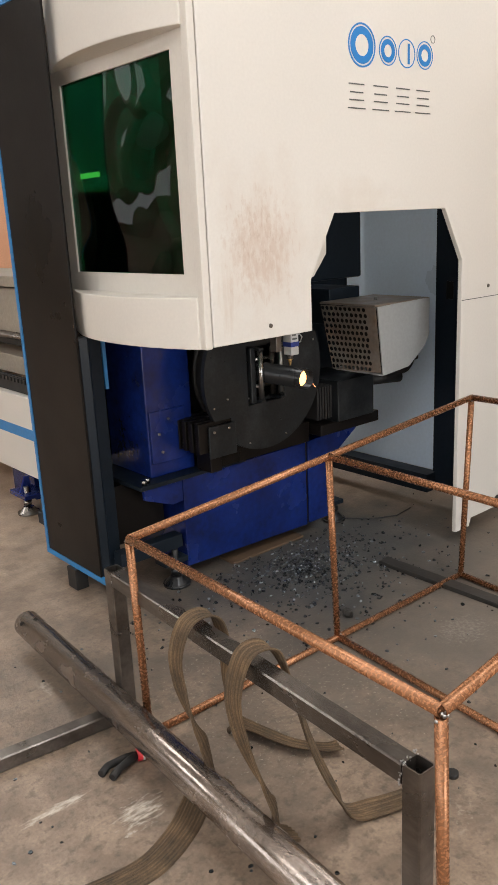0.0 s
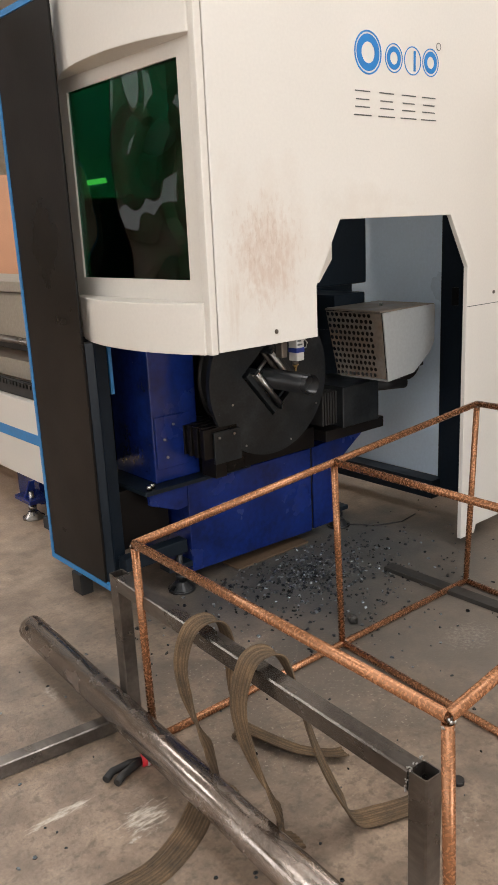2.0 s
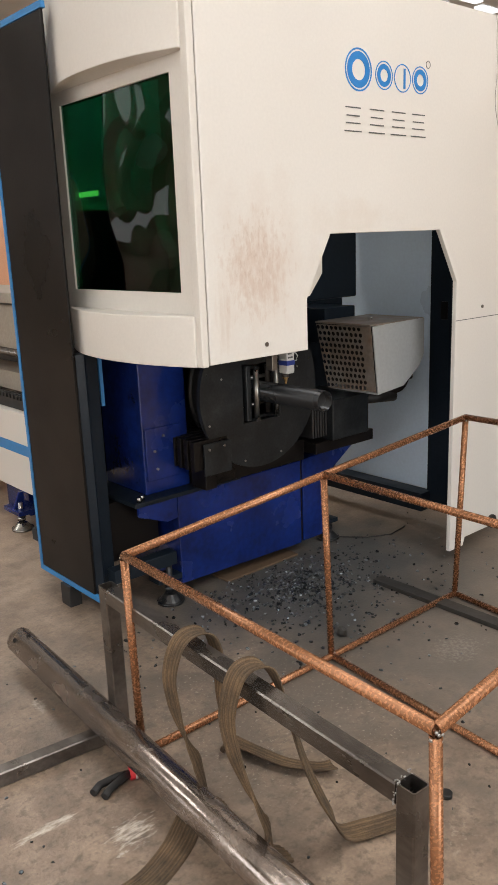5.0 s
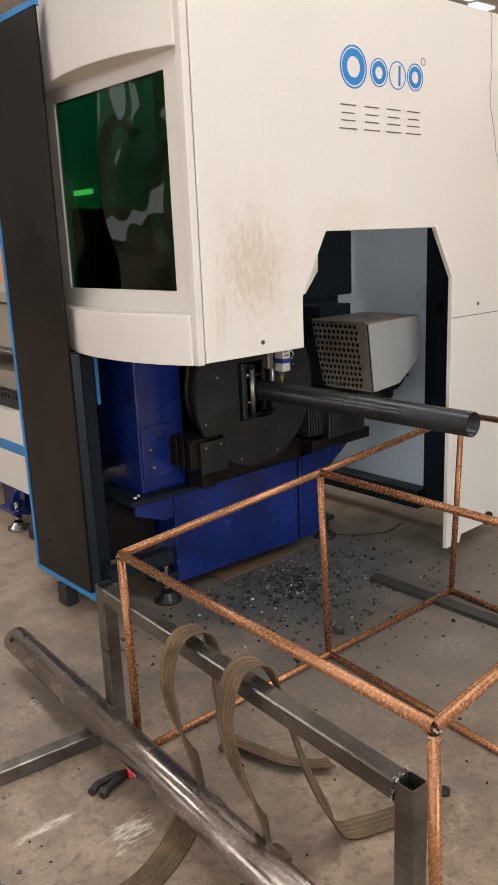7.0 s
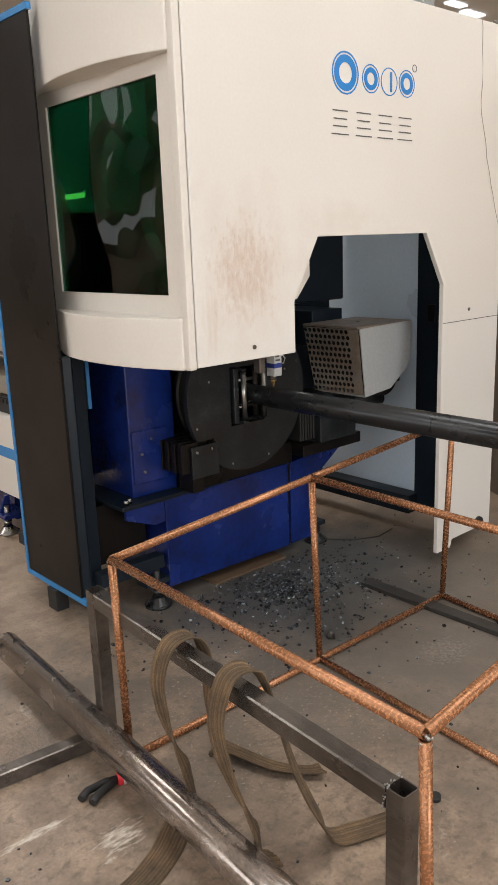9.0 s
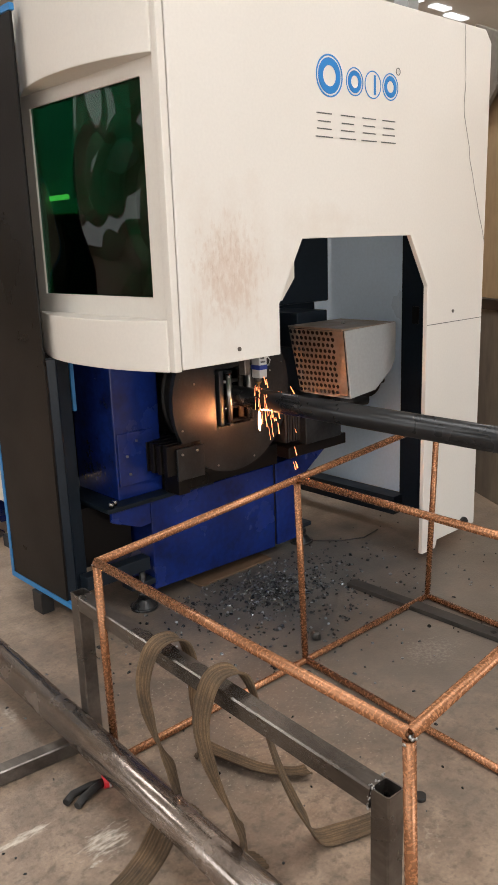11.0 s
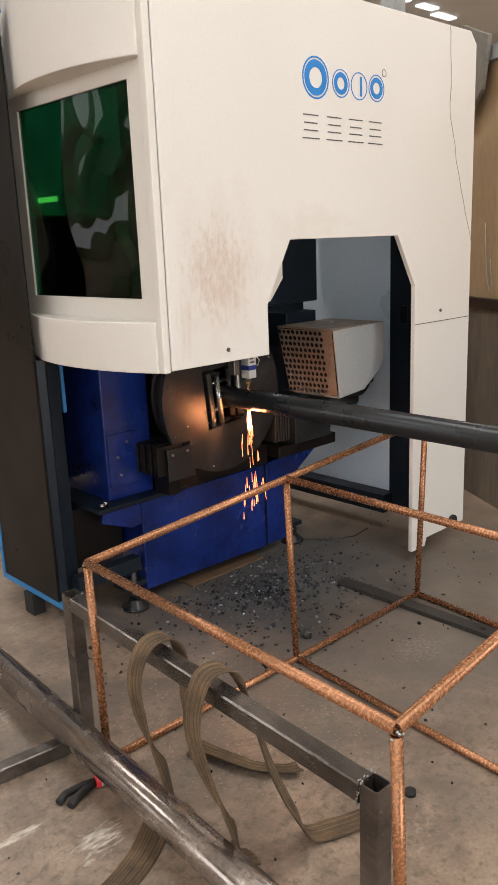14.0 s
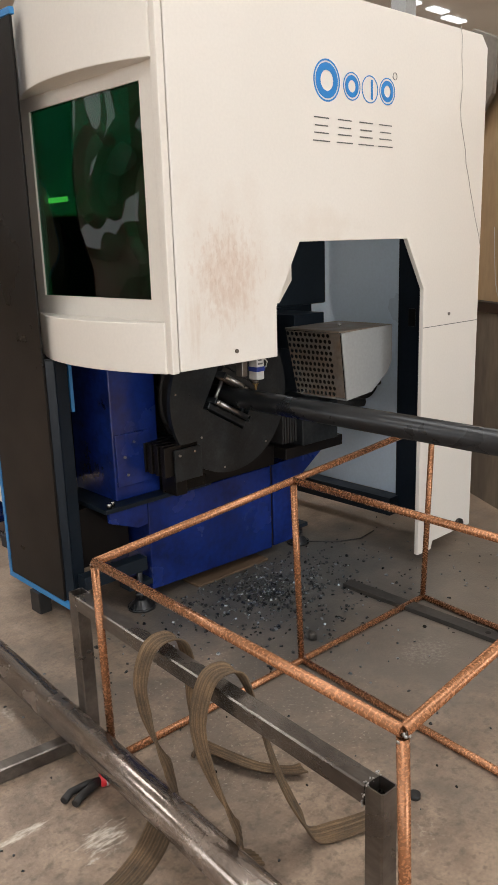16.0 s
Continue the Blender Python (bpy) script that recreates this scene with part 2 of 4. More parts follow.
M_STAIN = mat("stained_dado", (0.2, 0.165, 0.125), 0.8, var=0.25, scale=3, fine=22, bump=0.2, second=(0.12, 0.1, 0.08), amount=0.4, stretch=(1, 1, 0.25))
M_TAN = mat("tan_sheet", (0.5, 0.36, 0.21), 0.7, var=0.1, scale=2, fine=30, bump=0.05, second=(0.42, 0.29, 0.16), amount=0.4, stretch=(1, 1, 0.4))
M_SPARK = glow("spark_metal", (1.0, 0.31, 0.12), 2.7)
M_LAMP = glow("work_lamp_lens", (1.0, 0.62, 0.2), 13.0)
M_PLUG = glow("incandescent_gas", (1.0, 0.52, 0.18), 4.5)
M_SKYPANEL = glow("roof_light_sheet", (0.95, 0.97, 1.0), 1.6)
M_GRILLE = mat("sooty_grille_sheet", (0.2, 0.185, 0.165), 0.42, 0.3, var=0.2, scale=8, bump=0.05, second=(0.2, 0.14, 0.1), amount=0.4)
M_BAND = mat("navy_band", (0.02, 0.04, 0.22), 0.4, bump=0.0)


def ribbed(m, count=9):
    """Lengthwise weave ribs: light ridges and furrow shade put into the colour across the band's u."""
    n, l = m.node_tree.nodes, m.node_tree.links
    b = n["Principled BSDF"]
    old = b.inputs["Base Color"].links[0].from_socket
    uv, sx, mu, sn, mr = n.new("ShaderNodeUVMap"), n.new("ShaderNodeSeparateXYZ"), n.new("ShaderNodeMath"), n.new("ShaderNodeMath"), n.new("ShaderNodeMapRange")
    uv.uv_map = "weave"
    mu.operation, mu.inputs[1].default_value, sn.operation = "MULTIPLY", 6.2832 * count, "SINE"
    l.new(uv.outputs[0], sx.inputs[0])
    l.new(sx.outputs[0], mu.inputs[0])
    l.new(mu.outputs[0], sn.inputs[0])
    mr.inputs["From Min"].default_value, mr.inputs["To Min"].default_value, mr.inputs["To Max"].default_value = -1.0, 0.72, 1.15
    l.new(sn.outputs[0], mr.inputs[0])
    sc = n.new("ShaderNodeVectorMath")
    sc.operation = "SCALE"
    l.new(old, sc.inputs[0])
    l.new(mr.outputs[0], sc.inputs["Scale"])
    l.new(sc.outputs[0], b.inputs["Base Color"])
    return m


M_PIPE = mat("scaled_pipe_steel", (0.4, 0.345, 0.31), 0.23, 0.85, var=0.3, scale=16, fine=150, bump=0.1, second=(0.26, 0.22, 0.195), amount=0.45, stretch=(1, 0.6, 1), spread=0.25)
M_STRIP = mat("dark_strip_steel", (0.05, 0.046, 0.042), 0.5, 0.4, var=0.2, bump=0.1)
ribbed(M_STRAP)


# ---- mesh helpers ----
def bm_box(x0, x1, y0, y1, z0, z1, bevel=0.0, bm=None):
    bm = bm or bmesh.new()
    vs = bmesh.ops.create_cube(bm, size=1.0, matrix=Matrix.Translation(((x0 + x1) / 2, (y0 + y1) / 2, (z0 + z1) / 2)) @ Matrix.Diagonal((abs(x1 - x0), abs(y1 - y0), abs(z1 - z0), 1)))["verts"]
    if bevel:
        es = list({e for v in vs for e in v.link_edges})
        bmesh.ops.bevel(bm, geom=es, offset=bevel, segments=2, profile=0.5, affect="EDGES")
    return bm


def bm_prism(pts, a, b, axis="y", bevel=0.0, bm=None):
    """A polygon in the plane across axis, from a to b along it."""
    bm = bm or bmesh.new()
    put = {"y": lambda u, v, w: (u, w, v), "x": lambda u, v, w: (w, u, v), "z": lambda u, v, w: (u, v, w)}[axis]
    lo = [bm.verts.new(put(u, v, a)) for u, v in pts]
    hi = [bm.verts.new(put(u, v, b)) for u, v in pts]
    fs = [bm.faces.new(lo), bm.faces.new(hi[::-1])]
    k = len(pts)
    for i in range(k):
        fs.append(bm.faces.new((lo[i], hi[i], hi[(i + 1) % k], lo[(i + 1) % k])))
    bmesh.ops.recalc_face_normals(bm, faces=fs)
    if bevel:
        es = [e for e in bm.edges if e.is_manifold and e.calc_face_angle(0) > 0.5]
        bmesh.ops.bevel(bm, geom=es, offset=bevel, segments=2, profile=0.5, affect="EDGES")
    return bm


def bm_tube(a, b, r, inner=0.0, seg=20, bm=None):
    """A round bar from a to b, or a hollow tube where inner is given."""
    bm = bm or bmesh.new()
    a, b = Vector(a), Vector(b)
    q = (b - a).to_track_quat("Z", "Y")
    ring = lambda c, rad: [bm.verts.new(c + q @ Vector((rad * math.cos(2 * math.pi * i / seg), rad * math.sin(2 * math.pi * i / seg), 0))) for i in range(seg)]
    o0, o1 = ring(a, r), ring(b, r)
    fs = []
    if inner:
        i0, i1 = ring(a, inner), ring(b, inner)
    for i in range(seg):
        j = (i + 1) % seg
        fs.append(bm.faces.new((o0[i], o0[j], o1[j], o1[i])))
        if inner:
            fs.append(bm.faces.new((i0[j], i0[i], i1[i], i1[j])))
            fs.append(bm.faces.new((o0[j], o0[i], i0[i], i0[j])))
            fs.append(bm.faces.new((o1[i], o1[j], i1[j], i1[i])))
    if not inner:
        fs.append(bm.faces.new(o0[::-1]))
        fs.append(bm.faces.new(o1))
    for f in fs:
        f.smooth = len(f.verts) == 4
    return bm


def bm_square_tube(a, b, w, wall, up=(0, 0, 1), bm=None):
    """A hollow square section from a to b with slightly rounded corners."""
    bm = bm or bmesh.new()
    a, b = Vector(a), Vector(b)
    d = (b - a).normalized()
    s = d.cross(Vector(up)).normalized()
    u = s.cross(d)
    c = w * 0.08
    h = w / 2
    sec = [(h - c, -h), (h, -h + c), (h, h - c), (h - c, h), (-h + c, h), (-h, h - c), (-h, -h + c), (-h + c, -h)]
    k = (h - wall) / h
    rings = [[bm.verts.new(p + s * (x * m) + u * (y * m)) for x, y in sec] for p, m in ((a, 1), (b, 1), (b, k), (a, k))]
    for n in range(4):
        r0, r1 = rings[n], rings[(n + 1) % 4]
        for i in range(8):
            bm.faces.new((r0[i], r0[(i + 1) % 8], r1[(i + 1) % 8], r1[i]))
    bmesh.ops.recalc_face_normals(bm, faces=bm.faces)
    return bm


def bm_path(points, profile, bm=None, closed=True, ups=None):
    """A profile (list of (side, up)) swept along a polyline."""
    bm = bm or bmesh.new()
    P = [Vector(p) for p in points]
    rings = []
    s_last = None
    for i, p in enumerate(P):
        d = (P[min(i + 1, len(P) - 1)] - P[max(i - 1, 0)]).normalized()
        up = Vector(ups[i]) if ups else Vector((0, 0, 1))
        s = d.cross(up)
        if s.length < 1e-3:
            s = s_last or d.orthogonal()
        s.normalize()
        s_last = s
        u = s.cross(d)
        rings.append([bm.verts.new(p + s * x + u * y) for x, y in profile])
    k = len(profile)
    for r0, r1 in zip(rings, rings[1:]):
        for i in range(k if closed else k - 1):
            f = bm.faces.new((r0[i], r0[(i + 1) % k], r1[(i + 1) % k], r1[i]))
            f.smooth = True
    if closed:
        bm.faces.new(rings[0][::-1])
        bm.faces.new(rings[-1])
    bmesh.ops.recalc_face_normals(bm, faces=bm.faces)
    return bm


def circle(r, seg=10):
    return [(r * math.cos(2 * math.pi * i / seg), r * math.sin(2 * math.pi * i / seg)) for i in range(seg)]


def mesh_of(name, bm, material):
    me = bpy.data.meshes.new(name)
    bm.to_mesh(me)
    bm.free()
    for m in material if isinstance(material, (list, tuple)) else [material]:
        me.materials.append(m)
    return me


def part(name, bm, material, parent=None, label=""):
    ob = new(name, mesh_of(name, bm, material))
    ob.parent = parent
    return tagged(ob, label)


def thing(name, label, category, group="", at=None):
    ob = new(name)
    ob.empty_display_size = 0.1
    if at is not None:
        ob.matrix_world = at if isinstance(at, Matrix) else Matrix.Translation(at)
    return tagged(ob, label, category, group)


# ---- hall ----
def build_hall():
    x0, x1, y0, y1, h = HALL
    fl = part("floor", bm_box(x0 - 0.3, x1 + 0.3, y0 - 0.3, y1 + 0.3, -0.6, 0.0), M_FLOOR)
    tagged(fl, "worn brown concrete workshop floor with scuffs and dust, darkened under the machine", "floor", kind="structure")
    # north wall: lower grey dado, upper tan panels
    w = part("wall_east", bm_box(x1, x1 + 0.25, y0, y1, 0, h), M_WALL)
    tagged(w, "tan stained workshop wall", "wall", kind="structure")
    w = part("wall_north", bm_box(x0, x1, y1, y1 + 0.25, 0, h), M_WALL)
    tagged(w, "tan stained workshop end wall", "wall", kind="structure")
    bm = bm_box(x0 - 0.25, x0, y0, y1, 0, 1.65)
    bm_box(x0 - 0.25, x0, y0, y1, 4.15, h, bm=bm)
    for ya, yb in ((y0, -9.35), (-5.65, -4.85), (-1.15, -0.35), (3.35, 5.65), (9.35, 11.15), (14.85, y1)):
        bm_box(x0 - 0.25, x0, ya, yb, 1.65, 4.15, bm=bm)
    w = part("wall_west", bm, M_WALL)
    tagged(w, "unseen tan workshop wall with five added window openings", "wall", kind="structure")
    # south wall with the opening for the added gate light
    bm = bm_box(x0, -4.2, y0 - 0.25, y0, 0, h)
    bm_box(2.2, x1, y0 - 0.25, y0, 0, h, bm=bm)
    bm_box(-4.2, 2.2, y0 - 0.25, y0, 4.5, h, bm=bm)
    tagged(part("wall_south", bm, M_WALL), "unseen workshop wall with an added gate opening", "wall", kind="structure")
    # roof with openings for the roof lights
    bm = bmesh.new()
    xs = sorted({x0, x1, *[v for x, _ in ROOF_LIGHTS for v in (x - 0.95, x + 0.95)]})
    ys = sorted({y0, y1, *[v for _, y in ROOF_LIGHTS for v in (y - 3.05, y + 3.05)]})
    for xa, xb in zip(xs, xs[1:]):
        for ya, yb in zip(ys, ys[1:]):
            cx, cy = (xa + xb) / 2, (ya + yb) / 2
            if not any(abs(cx - x) < 0.95 and abs(cy - y) < 3.05 for x, y in ROOF_LIGHTS):
                bm_box(xa, xb, ya, yb, h, h + 0.1, bm=bm)
    for k, (x, y) in enumerate(ROOF_LIGHTS):
        sh = part("roof_light_%d" % (k + 1), bm_box(x - 0.94, x + 0.94, y - 3.04, y + 3.04, h + 0.02, h + 0.05), M_SKYPANEL)
        tagged(sh, "bright translucent roof light sheet", "roof light", kind="structure")
    # added glowing sheets; the last two only feed reflections in the pane
    for k, y in enumerate((-7.5, -3.0, 1.5, 7.5, 13.0)):
        sh = part("window_%d" % (k + 1), bm_box(x0 - 0.2, x0 - 0.17, y - 1.85, y + 1.85, 1.65, 4.15), M_SKYPANEL)
        tagged(sh, "unseen glowing window sheet added for light and reflections", "window", kind="structure")
    tagged(part("ceiling", bm, M_ROOF), "pale sheet-metal workshop roof", "ceiling", kind="structure")


# ---- the tube cutting machine ----
AXIS_X, AXIS_Z = 0.68, 0.906  # tube axis, running along y
CUT_Y = 0.34


def bm_ring(r0, r1, y, cx=0.0, cz=0.0, a0=0.0, a1=360.0, seg=48, t=0.0012, bm=None):
    """A flat ring or arc in the x-z plane, a little proud of y."""
    bm = bm or bmesh.new()
    full = a1 - a0 >= 360
    k = seg if full else seg + 1
    va = []
    for i in range(k):
        a = radians(a0 + (a1 - a0) * i / seg)
        c, s = math.cos(a), math.sin(a)
        va.append([bm.verts.new((cx + r * c, yy, cz + r * s)) for r, yy in ((r0, y), (r1, y), (r1, y - t), (r0, y - t))])
    for i in range(seg):
        p, q = va[i], va[(i + 1) % k]
        for j in range(4):
            bm.faces.new((p[j], p[(j + 1) % 4], q[(j + 1) % 4], q[j]))
    if not full:
        bm.faces.new(va[0])
        bm.faces.new(va[-1][::-1])
    bmesh.ops.recalc_face_normals(bm, faces=bm.faces)
    return bm


def bm_levelling_foot(x, y, top, bm=None):
    bm = bm or bmesh.new()
    bm_tube((x, y, 0.0), (x, y, 0.012), 0.062, seg=24, bm=bm)
    bmesh.ops.create_cone(bm, cap_ends=True, segments=24, radius1=0.055, radius2=0.028, depth=0.03, matrix=Matrix.Translation((x, y, 0.027)))
    bm_tube((x, y, 0.04), (x, y, top), 0.014, seg=12, bm=bm)
    bm_tube((x, y, 0.055), (x, y, 0.078), 0.026, seg=6, bm=bm)
    return bm


def bm_perforated(p00, p10, p01, p11, nu, nv, hole):
    """A sheet between four corners with nu x nv round holes."""
    bm = bmesh.new()
    P = [Vector(p) for p in (p00, p10, p01, p11)]
    at = lambda u, v: (P[0] * (1 - u) + P[1] * u) * (1 - v) + (P[2] * (1 - u) + P[3] * u) * v
    sq = [(1, 0), (1, 1), (0, 1), (-1, 1), (-1, 0), (-1, -1), (0, -1), (1, -1)]
    for i in range(nu):
        for j in range(nv):
            cu, cv, hu, hv = (i + 0.5) / nu, (j + 0.5) / nv, 0.5 / nu, 0.5 / nv
            sh = 0.26 * hu * (1 if j % 2 else -1)
            o = [bm.verts.new(at(cu + a * hu, cv + b * hv)) for a, b in sq]
            n = [bm.verts.new(at(cu + sh + hole * hu * math.cos(k * math.pi / 4), cv + hole * hv * math.sin(k * math.pi / 4))) for k in range(8)]
            for k in range(8):
                bm.faces.new((o[k], o[(k + 1) % 8], n[(k + 1) % 8], n[k]))
    bmesh.ops.remove_doubles(bm, verts=bm.verts, dist=1e-5)
    bmesh.ops.recalc_face_normals(bm, faces=bm.faces)
    return bm


def build_machine():
    mc = thing("laser_tube_cutter", "cream and black tube cutting machine with navy base", "machine", at=(0, 0, 0))
    # front sheet with the chamfered opening
    outline = [(0.012, 1.15), (0.478, 1.15), (0.478, 1.338), (0.608, 1.568), (1.286, 1.568), (1.419, 1.345), (1.419, 0.06), (1.53, 0.06), (1.545, 0.1), (1.88, 0.1), (1.88, 2.40), (1.83, 2.45), (0.012, 2.45)]
    front = part("front_panel", bm_prism(outline, 0.0, 0.022, "y", 0.003), M_FRONT, mc)
    part("panel_seam", bm_box(1.421, 1.878, -0.0015, 0.002, 1.1685, 1.1715), M_INK, front)
    for x, z in ((0.269, 1.194), (1.625, 1.219)):
        part("screw", bm_tube((x, -0.004, z), (x, 0.001, z), 0.008, seg=12), M_STEEL, front)
    part("cable_port", bm_tube((1.77, -0.012, 0.125), (1.77, 0.004, 0.125), 0.035, seg=20), M_RUBBER, front)
    # loose thin wire hanging down the front
    pts = [(1.645, 2.456), (1.656, 2.42), (1.658, 2.34), (1.666, 2.27), (1.668, 2.2), (1.66, 2.13), (1.668, 2.07), (1.69, 2.01), (1.712, 1.95), (1.722, 1.89), (1.748, 1.83), (1.768, 1.77), (1.79, 1.72), (1.812, 1.66), (1.85, 1.58), (1.872, 1.52)]
    part("wire", bm_path([(x, -0.006, z) for x, z in pts], circle(0.0014, 6)), M_WIRE, front, "thin grey wire")
    # decals: plain rings and bars
    part("decal_ring", bm_ring(0.068, 0.074, -0.0004, 0.766, 2.146), M_LOGO, front)
    part("decal_ring", bm_ring(0.036, 0.062, -0.0004, 0.766, 2.146), M_LOGO, front)
    for cx, cz in ((0.911, 2.14), (1.022, 2.14), (1.133, 2.143)):
        part("decal_ring", bm_ring(0.047, 0.051, -0.0004, cx, cz), M_LOGO, front)
        if cx != 1.022:
            part("decal_ring", bm_ring(0.022, 0.04, -0.0004, cx, cz), M_LOGO, front)
        else:
            part("decal_bar", bm_box(cx + 0.006, cx + 0.018, -0.0016, -0.0004, cz - 0.036, cz + 0.036), M_LOGO, front)
    part("decal_ring", bm_ring(0.012, 0.0145, -0.0004, 1.183, 2.205, seg=24), M_INK, front)
    for cx in (0.735, 0.87, 1.0, 1.125):
        for dz, w in ((0.04, 0.042), (0.012, 0.036), (-0.014, 0.04), (-0.042, 0.048)):
            part("decal_bar", bm_box(cx - w, cx + w, -0.0016, -0.0004, 1.975 + dz - 0.0021, 1.975 + dz + 0.0021), M_INK, front)
    # bulged side shell: lower lip, upper hood, and the flat window recess between them
    N = 22
    bul = lambda y: -0.108 * (1 - abs((y - 0.44) / 0.46) ** 2.2)
    ys = [0.03 + (0.895 - 0.03) * i / N for i in range(N + 1)]
    arc = [(bul(y) - 0.004, y) for y in ys]
    poly = arc + [(-0.002, 0.97), (0.05, 0.97), (0.05, 0.03)]
    part("lower_lip", bm_prism(poly, 1.145, 1.318, "z", 0.004), M_WHITE, mc)
    part("upper_hood", bm_prism(poly, 2.135, 2.45, "z", 0.004), M_WHITE, mc)
    part("corner_strip", bm_box(-0.02, 0.009, 0.002, 0.036, 1.145, 2.45, 0.004), M_WHITE, mc)
    fr = bmesh.new()
    bm_box(-0.004, 0.03, 0.036, 0.122, 1.318, 2.135, bm=fr)
    bm_box(-0.004, 0.03, 0.846, 0.97, 1.318, 2.135, bm=fr)
    bm_box(-0.004, 0.03, 0.122, 0.846, 1.318, 1.39, bm=fr)
    bm_box(-0.004, 0.03, 0.122, 0.846, 2.085, 2.135, bm=fr)
    wf = part("window_frame", fr, M_WHITE, mc)
    pane = part("pane", bm_box(0.004, 0.010, 0.122, 0.846, 1.39, 2.085), M_GLASS, wf, "dark green safety glass")
    pane.visible_shadow = False
    # inside, seen through the pane and the opening
    part("roof_sheet", bm_box(1.5, 1.84, 0.022, 1.35, 2.41, 2.44), M_WHITE, mc)
    part("roof_rim", bm_box(0.05, 1.5, 1.2, 1.35, 2.41, 2.44), M_WHITE, mc)
    # pale above, dark below: light from the open top is put into the colours
    part("light_toned_back", bm_box(0.0, 1.36, 1.2, 1.22, 1.72, 2.41), M_GREYBLUE, mc)
    part("light_toned_back", bm_box(0.0, 1.36, 1.2, 1.22, 1.2, 1.715), M_DARKNAVY, mc)
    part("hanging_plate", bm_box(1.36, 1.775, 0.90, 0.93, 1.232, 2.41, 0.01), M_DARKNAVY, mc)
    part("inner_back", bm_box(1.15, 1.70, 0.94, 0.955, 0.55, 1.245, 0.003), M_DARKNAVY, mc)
    part("side_wall", bm_box(1.8, 1.83, 0.10, 1.6, 0.2, 2.41), M_GREYBLUE, mc)
    part("outer_side_wall", bm_box(1.842, 1.878, 0.024, 1.6, 0.1, 2.43, 0.004), M_WHITE, mc)
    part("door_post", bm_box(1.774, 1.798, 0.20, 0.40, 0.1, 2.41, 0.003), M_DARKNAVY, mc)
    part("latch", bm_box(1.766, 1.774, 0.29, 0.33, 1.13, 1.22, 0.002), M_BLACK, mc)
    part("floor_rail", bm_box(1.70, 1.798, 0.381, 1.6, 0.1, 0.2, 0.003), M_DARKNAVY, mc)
    part("inner_sheet", bm_prism([(0.45, 1.33), (0.613, 1.336), (0.685, 1.42), (0.685, 1.56), (0.45, 1.56)], 0.12, 0.13, "y"), M_WHITE, mc)
    # pale tubes imitate the curved reflections in the pane
    for k, (x, y, z, rr) in enumerate(((0.35, 0.55, 1.72, 0.18), (0.28, 0.28, 1.5, 0.16), (0.22, 0.75, 1.85, 0.14))):
        pts = [(x, y + rr * math.cos(a), z + 1.3 * rr * math.sin(a)) for a in [radians(-60 + 200 * i / 16) for i in range(17)]]
        part("reflection_tube", bm_path(pts, circle(0.026, 12), ups=[(1, 0, 0)] * 17), M_HEAD, mc, "pale tube imitating a reflection in the pane")
    part("work_lamp", bm_box(0.235, 0.25, 1.03, 1.18, 1.768, 1.79, 0.003), M_LAMP, mc, "lit strip lamp")
    part("gantry", bm_box(0.5, 0.9, 0.55, 0.9, 1.35, 2.3, 0.01), M_ALU, mc)
    PT = 2.378  # top of the side panel
    # black side panel with blue edging
    sp = part("side_panel", bm_box(-0.1247, -0.1144, 0.702, 1.17, 0.124, PT, 0.002), M_BLACK, mc)
    part("edging", bm_box(-0.128, -0.109, 1.17, 1.191, 0.101, PT), M_BLUE, sp, "light blue edging")
    part("edging", bm_box(-0.128, -0.109, 0.663, 1.17, 0.101, 0.124), M_BLUE, sp, "light blue edging")
    part("edging", bm_box(-0.128, -0.109, 0.694, 1.191, PT + 0.002, PT + 0.025), M_BLUE, sp, "light blue edging")
    part("panel_return", bm_prism([(-0.112, 0.706), (-0.078, 0.696), (-0.068, 0.704), (-0.011, 0.7145), (-0.011, 0.756), (-0.112, 0.756)], 0.092, 1.143, "z", 0.002), M_DARKNAVY, mc)
    part("inner_edging", bm_box(0.021, 0.037, 0.76, 0.77, 0.91, 1.143), M_BLUE, mc, "light blue edging")
    for y0, y1, x0 in ((0.90, 0.98, -0.142), (0.71, 0.75, -0.075)):
        part("panel_foot", bm_box(x0, x0 + 0.06, y0, y1, 0.0, 0.1 if y0 > 0.8 else 0.091, 0.004), M_RUBBER, mc)
    part("low_beam", bm_box(-0.06, 0.26, 0.63, 0.69, 0.17, 0.23, 0.003), M_DARKNAVY, mc)
    part("low_beam", bm_box(-0.06, 0.0, 0.758, 1.4, 0.17, 0.23, 0.003), M_DARKNAVY, mc)
    # black sheet stands in for the shade of the enclosed space behind
    part("rear_shade_sheet", bm_box(-0.04, 1.14, 1.0, 1.01, 0.55, 1.19), M_BLACK, mc)
    # navy column and base
    # added box: blocks light from above on the column, darkens the pane's foot
    part("light_blocker", bm_box(0.06, 0.56, 0.57, 1.19, 1.22, 1.34, 0.004), M_BLACK, mc)
    col = part("column", bm_box(0.142, 0.378, 0.66, 0.98, 0.509, 1.219, 0.005), M_NAVY, mc)
    part("cover_plate", bm_box(0.15, 0.33, 0.648, 0.659, 0.57, 0.80, 0.003), M_NAVY, col)
    for x, z in ((0.19, 0.70), (0.24, 0.76), (0.20, 0.62)):
        part("bolt", bm_tube((x, 0.640, z), (x, 0.649, z), 0.006, seg=8), M_CHROME, col)
    base = part("base", bm_prism([(0.275, 0.07), (1.03, 0.05), (1.03, 0.485), (0.275, 0.485)], 0.62, 1.3, "y", 0.004), M_NAVY, mc)
